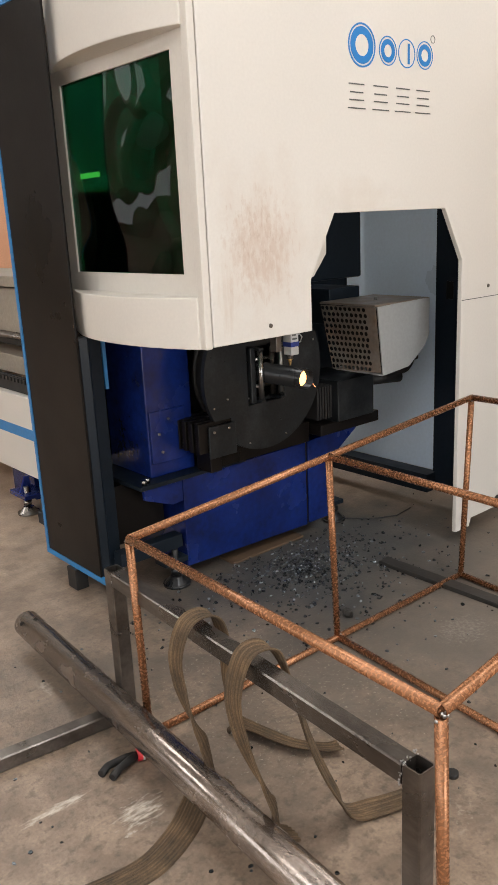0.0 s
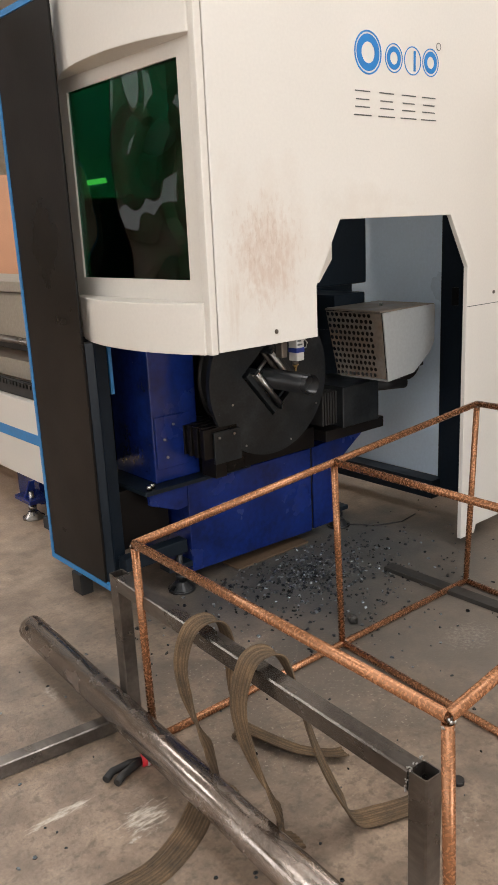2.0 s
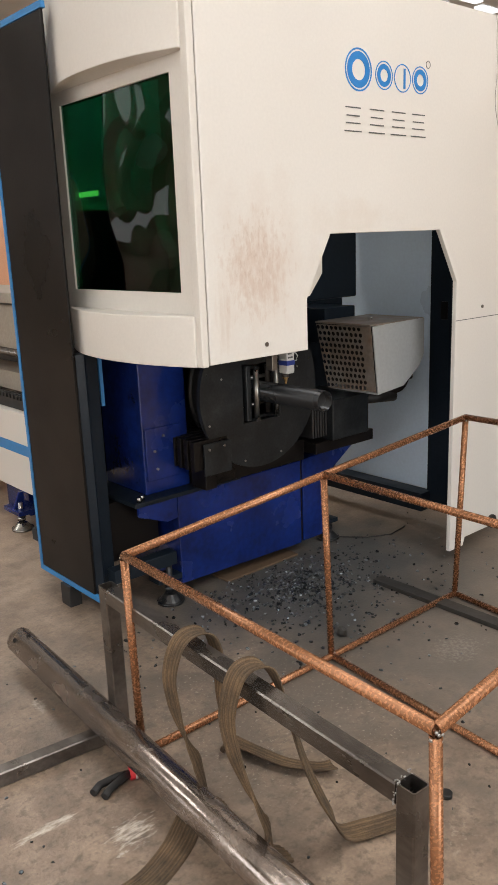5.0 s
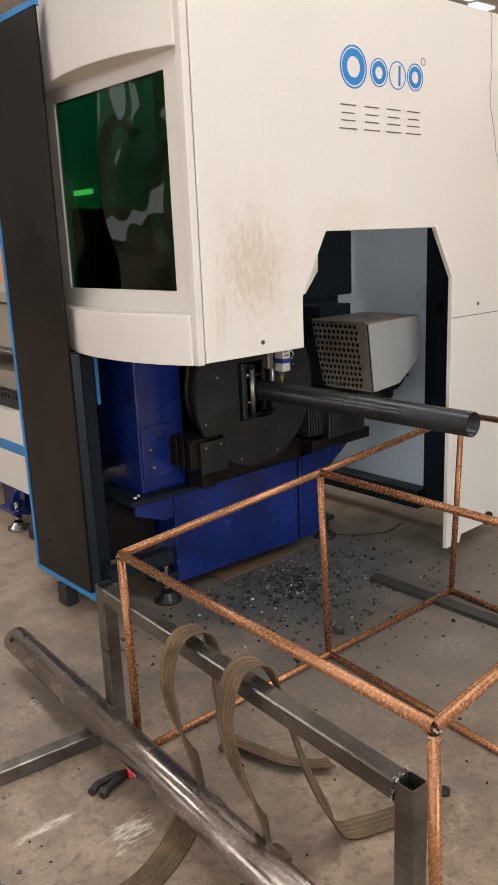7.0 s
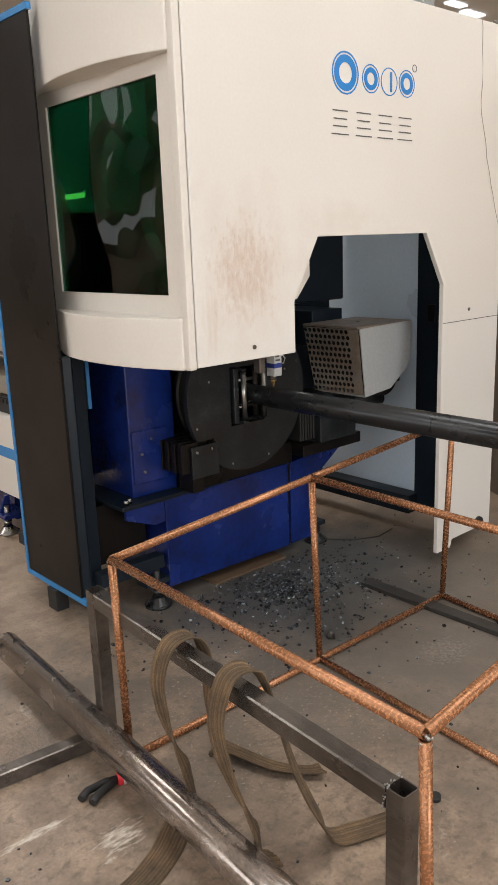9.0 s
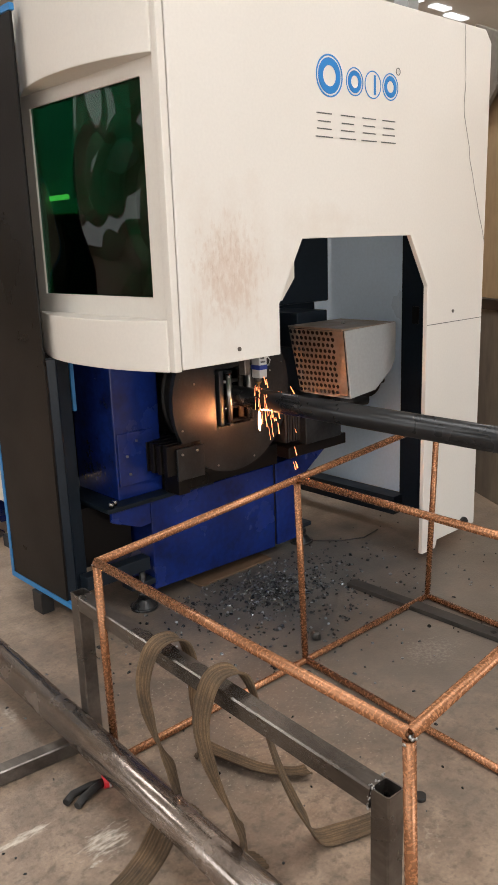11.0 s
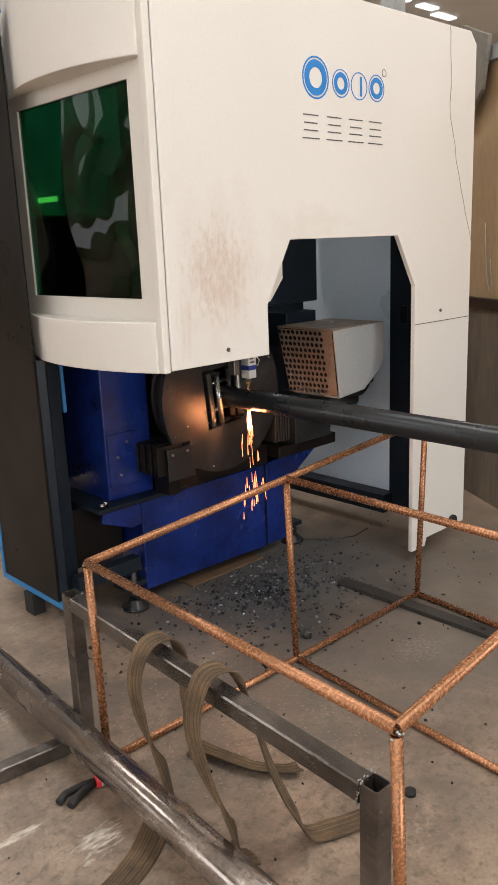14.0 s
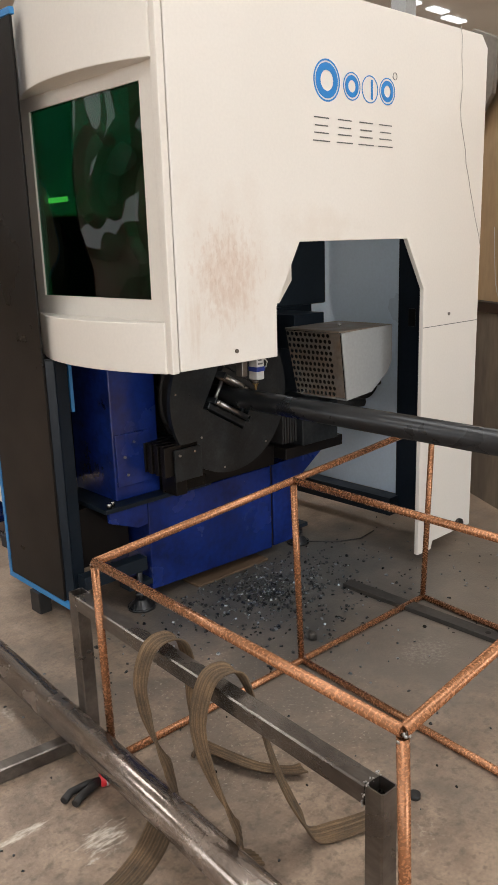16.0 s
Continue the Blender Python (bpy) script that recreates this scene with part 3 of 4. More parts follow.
    part("base_end", bm_prism([(1.045, 0.055), (1.2, 0.055), (1.21, 0.36), (1.45, 0.515), (1.045, 0.485)], 0.62, 1.3, "y", 0.004), M_NAVY, mc)
    part("joint_strip", bm_box(1.03, 1.045, 0.628, 1.28, 0.06, 0.48), M_BLACK, mc)
    part("deck", bm_box(0.045, 0.62, 0.595, 1.3, 0.488, 0.508, 0.003), M_DARKNAVY, mc)
    part("deck", bm_box(0.62, 1.46, 0.63, 1.3, 0.518, 0.54, 0.003), M_BLACK, mc)
    part("gusset", bm_prism([(0.07, 0.486), (0.265, 0.486), (0.265, 0.39), (0.21, 0.385), (0.07, 0.44)], 0.61, 0.63, "y", 0.002), M_NAVY, mc)
    # black box stands in for the shade under the deck
    part("under_deck_shade", bm_box(0.0, 0.25, 0.75, 1.3, 0.22, 0.486), M_BLACK, mc)
    for x, y in ((0.075, 0.615), (0.1, 0.63)):
        part("bolt", bm_tube((x, y, 0.508), (x, y, 0.53), 0.012, seg=6), M_CHROME, mc)
    part("levelling_foot", bm_levelling_foot(0.215, 0.634, 0.17), M_DARKSTEEL, mc)
    part("levelling_foot", bm_levelling_foot(1.262, 0.66, 0.09), M_DARKSTEEL, mc)
    part("foot_lug", bm_box(0.15, 0.275, 0.62, 0.70, 0.10, 0.125, 0.002), M_DARKNAVY, mc)
    part("foot_lug", bm_box(1.2, 1.31, 0.63, 0.70, 0.09, 0.112, 0.002), M_DARKNAVY, mc)
    # slide covers beside the chuck
    b1 = part("slide_cover", bm_box(0.335, 0.482, 0.485, 0.497, 0.585, 0.725, 0.002), M_CHUCK, mc)
    for i in range(12):
        y = 0.5 + i * 0.0235
        part("bellows_fold", bm_box(0.29 + 0.01 * (i % 2), 0.472, y, y + 0.022, 0.612, 0.742 + 0.004 * (i % 2), 0.002), M_BLACK, mc)
    part("slide_bracket", bm_box(0.36, 0.42, 0.52, 0.62, 0.51, 0.6, 0.002), M_BLACK, mc)
    part("slide_base", bm_box(0.40, 1.0, 0.56, 0.66, 0.51, 0.61, 0.003), M_BLACK, mc)
    for x, z in ((0.36, 0.70), (0.44, 0.705)):
        part("bolt", bm_tube((x, 0.479, z), (x, 0.487, z), 0.006, seg=8), M_CHROME, b1)
    part("slide_cover", bm_box(1.10, 1.36, 0.46, 0.78, 0.60, 0.80, 0.004), M_CHUCK, mc)
    for i in range(6):
        x = 1.0 + i * 0.018
        part("bellows_fold", bm_box(x, x + 0.01, 0.50, 0.75, 0.62, 0.78, 0.002), M_RUBBER, mc)
    part("slide_ledge", bm_box(1.0, 1.42, 0.48, 0.8, 0.545, 0.60, 0.004), M_BLACK, mc)
    part("drive_shaft", bm_tube((1.36, 0.52, 0.76), (1.56, 0.46, 0.755), 0.03, seg=18), M_RUBBER, mc)
    # motor cover: sloping box with a perforated end
    side = [(1.145, 1.157), (1.525, 1.165), (1.525, 0.99), (1.49, 0.935), (1.37, 0.855), (1.185, 0.838)]
    mb = part("motor_cover", bm_prism(side, 0.25, 0.258, "y", 0.002), M_ALU, mc)
    part("cover_top", bm_prism([(1.132, 0.255), (1.525, 0.255), (1.525, 0.6), (1.132, 0.6)], 1.158, 1.167, "z", 0.002), M_GRILLE, mb)
    part("cover_bottom", bm_prism([(1.37, 0.853), (1.187, 0.836), (1.187, 0.845), (1.37, 0.862)], 0.259, 0.55, "y"), M_ALU, mb)
    lo_a, lo_b, hi_a, hi_b = Vector((1.142, 0.53, 0.85)), Vector((1.18, 0.262, 0.85)), Vector((1.13, 0.592, 1.155)), Vector((1.142, 0.262, 1.155))
    lo_m, hi_m = lo_a.lerp(lo_b, 0.84), hi_a.lerp(hi_b, 0.84)
    part("grille", bm_perforated(lo_a, lo_m, hi_a, hi_m, 10, 11, 0.72), M_GRILLE, mb, "perforated sooty grey sheet")
    rim = bmesh.new()
    fv = [rim.verts.new(p) for p in (lo_m, lo_b, hi_b, hi_m)]
    bv = [rim.verts.new(p + Vector((0.003, 0, 0))) for p in (lo_m, lo_b, hi_b, hi_m)]
    rim.faces.new(fv)
    rim.faces.new(bv[::-1])
    for i in range(4):
        rim.faces.new((fv[i], bv[i], bv[(i + 1) % 4], fv[(i + 1) % 4]))
    bmesh.ops.recalc_face_normals(rim, faces=rim.faces)
    part("grille_rim", rim, M_GRILLE, mb, "plain sooty edge of the grille")
    part("motor_body", bm_box(1.19, 1.48, 0.275, 0.56, 0.87, 1.14, 0.01), M_BLACK, mb)
    part("motor_end", bm_tube((1.44, 0.34, 0.90), (1.44, 0.62, 0.90), 0.1, seg=28), M_BLACK, mb)
    part("bolt", bm_tube((1.33, 0.42, 1.166), (1.33, 0.42, 1.18), 0.01, seg=6), M_CHROME, mb)
    part("motor_bracket", bm_box(1.2, 1.42, 0.6, 0.9, 1.05, 1.22, 0.004), M_DARKNAVY, mc)
    # cutting head over the tube
    hd = part("cutting_head", bm_box(AXIS_X - 0.014, AXIS_X + 0.03, CUT_Y - 0.025, CUT_Y + 0.025, 1.0, 1.42, 0.004), M_HEAD, mc)
    part("band", bm_box(AXIS_X - 0.015, AXIS_X + 0.031, CUT_Y - 0.026, CUT_Y + 0.026, 1.036, 1.056), M_BAND, hd, "blue band")
    bm = bmesh.new()
    bmesh.ops.create_cone(bm, cap_ends=True, segments=20, radius1=0.004, radius2=0.01, depth=0.026, matrix=Matrix.Translation((AXIS_X, CUT_Y, 0.968)))
    bm_tube((AXIS_X, CUT_Y, 0.9805), (AXIS_X, CUT_Y, 0.984), 0.014, seg=20, bm=bm)
    part("nozzle", bm, M_BRASS, hd, "brass nozzle")
    part("nozzle_holder", bm_tube((AXIS_X, CUT_Y, 0.984), (AXIS_X, CUT_Y, 0.999), 0.013, seg=20), M_STEEL, hd, "dull steel nozzle holder")
    for k, z in enumerate((1.066, 1.082, 1.098)):
        part("label_bar", bm_box(AXIS_X - 0.008, AXIS_X + 0.02 - 0.006 * k, CUT_Y - 0.0262, CUT_Y - 0.0252, z, z + 0.007), M_INK, hd)
    pts = [(AXIS_X + 0.03, CUT_Y, 1.075), (AXIS_X + 0.05, CUT_Y - 0.01, 1.085), (AXIS_X + 0.062, CUT_Y - 0.012, 1.07), (AXIS_X + 0.055, CUT_Y - 0.01, 1.05), (AXIS_X + 0.03, CUT_Y, 1.045)]
    part("sensor_cable", bm_path(pts, circle(0.003, 6)), M_HEAD, hd)
    part("sensor_block", bm_box(AXIS_X - 0.075, AXIS_X - 0.045, CUT_Y, CUT_Y + 0.04, 1.02, 1.15, 0.003), M_STEEL, hd)
    # machine bed running away behind
    bed = part("bed_side", bm_box(0.2, 0.9, 1.65, 9.0, 0.215, 0.68, 0.004), M_WHITE, mc)
    part("stripe", bm_box(0.196, 0.2, 1.65, 9.0, 0.44, 0.50), M_BLUE, bed, "light blue stripe")
    part("rack", bm_box(0.24, 0.34, 1.6, 9.0, 0.682, 0.74), M_RUBBER, bed)
    tb = bmesh.new()
    for i in range(60):
        y = 1.65 + i * 0.045
        bm_box(0.23, 0.26, y, y + 0.024, 0.74, 0.765, bm=tb)
    tagged(part("rack_teeth", tb, M_RUBBER, bed), kind="stuff")
    part("rail_beam", bm_box(0.34, 0.7, 1.6, 9.0, 0.75, 0.86, 0.004), M_BEAM, bed)
    part("drag_chain", bm_box(0.4, 0.6, 1.6, 9.0, 0.90, 0.96, 0.01), M_RUBBER, bed)
    part("carriage", bm_box(0.36, 0.8, 1.6, 9.0, 0.98, 1.25, 0.01), M_BEAM, bed)
    part("carriage_rail", bm_tube((0.35, 1.6, 0.975), (0.35, 9.0, 0.975), 0.022), M_STEEL, bed)
    part("top_lip", bm_box(0.33, 0.8, 1.6, 9.0, 1.26, 1.32, 0.004), M_BEAM, bed)
    bk = bm_box(0.12, 0.26, 1.95, 2.15, 0.10, 0.125, 0.003)
    bm_prism([(0.2, 0.125), (0.2, 0.214), (0.175, 0.214), (0.135, 0.125)], 2.04, 2.055, "y", bm=bk)
    part("bed_bracket", bk, M_NAVY, bed)
    part("levelling_foot", bm_levelling_foot(0.165, 2.02, 0.16), M_CHROME, bed)
    part("bed_leg", bm_box(0.3, 0.5, 2.2, 2.5, 0.0, 0.216), M_NAVY, bed)
    return mc


def build_chuck():
    ck = thing("chuck", "round blackened steel chuck with bright roller jaws", "chuck", at=(AXIS_X, 0.5, AXIS_Z))
    # plate with a rectangular window cut through it
    bm = bmesh.new()
    seg, R = 96, 0.345
    w, h0, h1 = 0.108, -0.132, 0.132
    rings = []
    for y in (0.0, 0.022):
        o = [bm.verts.new((R * math.cos(2 * math.pi * i / seg), y, R * math.sin(2 * math.pi * i / seg))) for i in range(seg)]
        inner = [bm.verts.new((x, y, z)) for x, z in ((-w, h0), (w, h0), (w, h1), (-w, h1))]
        es = [bm.edges.new((o[i], o[(i + 1) % seg])) for i in range(seg)] + [bm.edges.new((inner[i], inner[(i + 1) % 4])) for i in range(4)]
        bmesh.ops.triangle_fill(bm, use_beauty=True, edges=es)
        rings.append((o, inner))
    for (a, b) in ((rings[0][0], rings[1][0]), (rings[0][1], rings[1][1])):
        for i in range(len(a)):
            bm.faces.new((a[i], a[(i + 1) % len(a)], b[(i + 1) % len(a)], b[i]))
    bmesh.ops.recalc_face_normals(bm, faces=bm.faces)
    fp = part("face_plate", bm, M_CHUCK, ck)
    part("drum", bm_tube((0, 0.024, 0), (0, 0.17, 0), 0.26, 0.18, seg=72), M_RUBBER, ck)
    part("drum_back", bm_tube((0, 0.172, 0), (0, 0.19, 0), 0.27, 0.06, seg=48), M_RUBBER, ck)
    for s in (-1, 1):
        jaw = part("jaw_block", bm_box(s * 0.073, s * 0.1, -0.018, 0.06, -0.122, 0.122, 0.004), M_CHUCK, ck)
        part("roller", bm_tube((s * 0.0585, -0.034, -0.108), (s * 0.0585, -0.034, 0.108), 0.0125, seg=20), M_CHROME, jaw, "bright steel roller")
        part("inner_roller", bm_tube((s * 0.0585, 0.02, -0.108), (s * 0.0585, 0.02, 0.108), 0.0125, seg=20), M_STEEL, jaw)
        for z in (-0.115, 0.115):
            part("roller_bracket", bm_box(s * 0.047, s * 0.074, -0.048, 0.04, z - 0.006, z + 0.006, 0.002), M_CHUCK, jaw)
        for z in (-0.1, 0.06):
            part("guide_pin", bm_tube((s * 0.1, 0.004, z), (s * 0.109, 0.004, z), 0.004, seg=8), M_CHROME, jaw, "bright steel pin")
    for z in (-0.06, 0.06):
        part("cross_roller", bm_tube((-0.07, 0.03, z), (0.07, 0.03, z), 0.009, seg=16), M_CHROME, ck, "bright steel roller")
    for z in (-0.124, 0.124):
        part("slide_bar", bm_box(-0.1, 0.1, 0.03, 0.06, z - 0.007, z + 0.007, 0.002), M_CHUCK, ck)
    rng = random.Random(4)
    for a in (20, 70, 110, 160, 200, 250, 290, 340):
        for r in (0.32, 0.24):
            if r == 0.24 and rng.random() < 0.5:
                continue
            c, s = r * math.cos(radians(a)), r * math.sin(radians(a))
            part("bolt", bm_tube((c, -0.003, s), (c, 0.002, s), 0.005, seg=8), M_CHROME if rng.random() < 0.5 else M_CHUCK, fp)
    return ck


def build_pipe():
    p = part("cut_pipe", bm_tube((0, -2.4, 0), (0, 0.0, 0), 0.0445, 0.0405, 48), M_DARKSTEEL)
    return tagged(p, "dark steel pipe clamped in the chuck", "pipe")


# ---- in front of the machine ----
def bm_weld(p, r, seed, bm=None):
    bm = bm or bmesh.new()
    rng = random.Random(seed)
    for _ in range(7):
        d = Vector((rng.uniform(-1, 1), rng.uniform(-1, 1), rng.uniform(-1, 1))).normalized() * r
        bmesh.ops.create_icosphere(bm, subdivisions=1, radius=r * rng.uniform(0.3, 0.5), matrix=Matrix.Translation(Vector(p) + d))
    for f in bm.faces:
        f.smooth = True
    return bm


def build_rust_frame():
    fr = thing("rack_frame", "welded rack frame of rusty round tube on the floor", "frame", at=(0, 0, 0))
    r = 0.0127
    A, B, C, D = (-0.525, -0.239, 0.694), (0.292, -0.249, 0.7537), (1.13, -0.259, 0.815), (-0.602, -1.369, 0.718)
    A1, B1, C1, D1 = (-0.494, -0.204, 0.0135), (0.358, -0.212, 0.0135), (1.134, -0.228, 0.0135), (-0.574, -1.372, 0.0135)
    E, F = (0.24, -1.33, 0.76), (1.03, -1.32, 0.84)
    E1, F1 = (0.26, -1.35, 0.0135), (1.03, -1.34, 0.0135)
    for k, (a, b) in enumerate(((A, C), (A, D), (B, E), (C, F), (D, F), (A1, C1), (B1, E1), (C1, F1), (D1, F1), (A1, D1))):
        part("rail", bm_tube(a, b, r, r - 0.003, 20), M_RUST, fr)
    for a, b in ((A, A1), (B, B1), (C, C1), (D, D1), (E, E1), (F, F1)):
        part("post", bm_tube(b, Vector(a) - Vector((0, 0, 0.012)), r * 0.98, r - 0.003, 20), M_RUST, fr)
    for k, p in enumerate((A, B, C, D, B1, C1, A1)):
        part("weld_bead", bm_weld(Vector(p) - Vector((0, 0, 0.012 if p[2] > 0.1 else -0.008)), 0.012, k), M_WELD, fr)


def build_stand():
    st = thing("trestle", "square steel tube trestle with open tube ends", "trestle", at=(0, 0, 0))
    w = 0.048
    part("beam", bm_square_tube((-0.483, -0.083, 0.504), (-0.546, -1.257, 0.504), w, 0.003), M_STEEL, st)
    part("leg", bm_square_tube((-0.482, -0.058, 0.0), (-0.482, -0.058, 0.53), w, 0.003, (0.05, 1, 0)), M_STEEL, st)
    part("leg", bm_square_tube((-0.547, -1.281, 0.0), (-0.547, -1.281, 0.53), w, 0.003, (0.05, 1, 0)), M_STEEL, st)
    part("foot_bar", bm_square_tube((-0.506, -0.056, 0.0245), (-1.5, 0.06, 0.0245), w, 0.003), M_STEEL, st)
    for k, (p, rr) in enumerate((((-0.525, -1.256, 0.53), 0.006), ((-0.545, -1.257, 0.53), 0.005), ((-0.566, -1.258, 0.528), 0.006), ((-0.57, -1.257, 0.51), 0.006), ((-0.57, -1.257, 0.488), 0.006), ((-0.46, -0.083, 0.53), 0.004), ((-0.506, -0.083, 0.5), 0.004))):
        part("weld_bead", bm_weld(p, rr, k + 20), M_WELD, st)


def build_loose_pipe():
    a, b = Vector((-0.513, 0.605, 0.0995)), Vector((-0.645, -1.75, 0.0995))
    p = part("loose_pipe", bm_tube(a, b, 0.05, 0.046, 48), M_PIPE)
    tagged(p, "loose dark steel pipe with drilled end across a foot bar", "pipe")
    d = (b - a).normalized()
    s = d.cross(Vector((0, 0, 1))).normalized()
    # black discs imitate the dark inside of drilled holes
    for along, ang, rr in ((0.05, 40, 0.009), (0.085, 95, 0.008), (0.075, 150, 0.006)):
        n = s * math.cos(radians(ang)) + Vector((0, 0, 1)) * math.sin(radians(ang))
        c = a + d * along
        part("hole_shade_disc", bm_tube(c + n * 0.045, c + n * 0.0506, rr, seg=14), M_BLACK, p)


def strap_mesh(points, width, sides, thick=0.004):
    """A flat woven band along points; sides gives the direction across the band at each point."""
    P = [Vector(p) for p in points]
    S = [Vector(v) for v in sides]
    Q, T = [], []
    for i in range(len(P) - 1):
        p0, p1, p2, p3 = P[max(i - 1, 0)], P[i], P[i + 1], P[min(i + 2, len(P) - 1)]
        for k in range(6):
            u = k / 6
            Q.append(0.5 * ((2 * p1) + (p2 - p0) * u + (2 * p0 - 5 * p1 + 4 * p2 - p3) * u * u + (3 * p1 - p0 - 3 * p2 + p3) * u ** 3))
            T.append(S[i].lerp(S[i + 1], u).normalized())
    Q.append(P[-1])
    T.append(S[-1].normalized())
    bm = bmesh.new()
    uv = bm.loops.layers.uv.new("weave")
    across = {}
    rings = []
    K = 20
    for i, (p, s) in enumerate(zip(Q, T)):
        d = (Q[min(i + 1, len(Q) - 1)] - Q[max(i - 1, 0)]).normalized()
        s = (s - d * s.dot(d)).normalized()
        n = d.cross(s)
        ring = []
        for side, sg in ((1, 1), (-1, -1)):
            for k in range(K + 1):
                u = (k / K - 0.5) * sg
                rib = 0.0018 * math.cos(u * 2 * math.pi * 5) * (1 if abs(u) < 0.45 else 0)
                ring.append(bm.verts.new(p + s * (u * width) + n * side * (thick / 2 + rib) + n * 0.006 * (u * u * 4)))
                across[ring[-1]] = (u, i * 0.1)
        rings.append(ring)
    for r0, r1 in zip(rings, rings[1:]):
        for k in range(len(r0)):
            f = bm.faces.new((r0[k], r0[(k + 1) % len(r0)], r1[(k + 1) % len(r0)], r1[k]))
            f.smooth = True
    bm.faces.new(rings[0][::-1])
    bm.faces.new(rings[-1])
    bmesh.ops.recalc_face_normals(bm, faces=bm.faces)
    for f in bm.faces:
        for lp in f.loops:
            lp[uv].uv = across[lp.vert]
    return bm


def build_straps():
    Y, X = (0.05, 1, 0), (1, 0, 0)
    s1 = [(-0.45, -0.55, 0.008), (-0.50, -0.555, 0.05), (-0.532, -0.575, 0.145), (-0.565, -0.60, 0.23), (-0.585, -0.58, 0.30), (-0.59, -0.55, 0.38), (-0.585, -0.53, 0.46), (-0.555, -0.53, 0.535), (-0.51, -0.535, 0.556), (-0.467, -0.545, 0.535), (-0.452, -0.555, 0.45), (-0.445, -0.54, 0.34), (-0.41, -0.52, 0.22), (-0.34, -0.43, 0.09), (-0.27, -0.36, 0.022), (-0.248, -0.439, 0.02), (-0.216, -0.558, 0.018), (-0.156, -0.642, 0.016), (-0.115, -0.665, 0.014)]
    sd = [(0.2, 1, 0), (0.4, 1, 0), (0.6, 0.7, 0), (0.7, 0.6, 0), (0.4, 1, 0)] + [Y] * 6 + [(0.5, 0.9, 0), (0.7, 0.7, 0), (0.8, 0.5, 0.1), (0.9, 0.1, -0.1), (0.93, 0.3, -0.3), (0.93, 0.35, -0.3), (0.8, 0.6, -0.3), (0.6, 0.8, -0.2)]
    p = part("lifting_strap", strap_mesh(s1, 0.062, sd), M_STRAP)
    tagged(p, "worn brown webbing strap draped over the trestle beam", "strap", group="lifting straps")
    s2 = [(-0.45, -0.81, 0.008), (-0.50, -0.815, 0.05), (-0.532, -0.84, 0.135), (-0.568, -0.875, 0.20), (-0.582, -0.835, 0.275), (-0.588, -0.79, 0.36), (-0.585, -0.765, 0.45), (-0.56, -0.77, 0.54), (-0.52, -0.775, 0.562), (-0.48, -0.79, 0.545), (-0.458, -0.815, 0.47), (-0.447, -0.85, 0.36), (-0.44, -0.877, 0.288), (-0.415, -0.893, 0.21), (-0.365, -0.895, 0.11), (-0.305, -0.878, 0.018), (-0.235, -0.905, 0.009), (-0.153, -0.935, 0.008), (-0.05, -0.96, 0.007)]
    sd = [(0.2, 1, 0), (0.4, 1, 0), (0.6, 0.7, 0), (0.6, 0.7, 0), (0.3, 1, 0)] + [Y] * 5 + [(0.5, 0.9, 0), (0.62, 0.74, 0), (0.66, 0.7, 0), (0.66, 0.72, 0), (0.55, 0.8, 0), (0.2, 1, 0.1), (0.1, 1, 0.1), (0.1, 1, 0), (0, 1, 0)]
    p = part("lifting_strap", strap_mesh(s2, 0.064, sd), M_STRAP)
    tagged(p, "worn brown webbing strap looped over the beam to the floor", "strap", group="lifting straps")
    s3 = [(-0.50, -0.49, 0.006), (-0.577, -0.547, 0.007), (-0.66, -0.599, 0.006), (-0.771, -0.638, 0.006), (-0.87, -0.635, 0.006), (-0.98, -0.61, 0.006)]
    p = part("lifting_strap", strap_mesh(s3, 0.085, [(-0.6, 0.8, 0), (-0.55, 0.83, 0), (-0.45, 0.9, 0), (-0.2, 1, 0), (0.1, 1, 0), (0.2, 1, 0)]), M_STRAP)
    tagged(p, "flat brown webbing strap lying on the floor under the loose pipe", "strap", group="lifting straps")


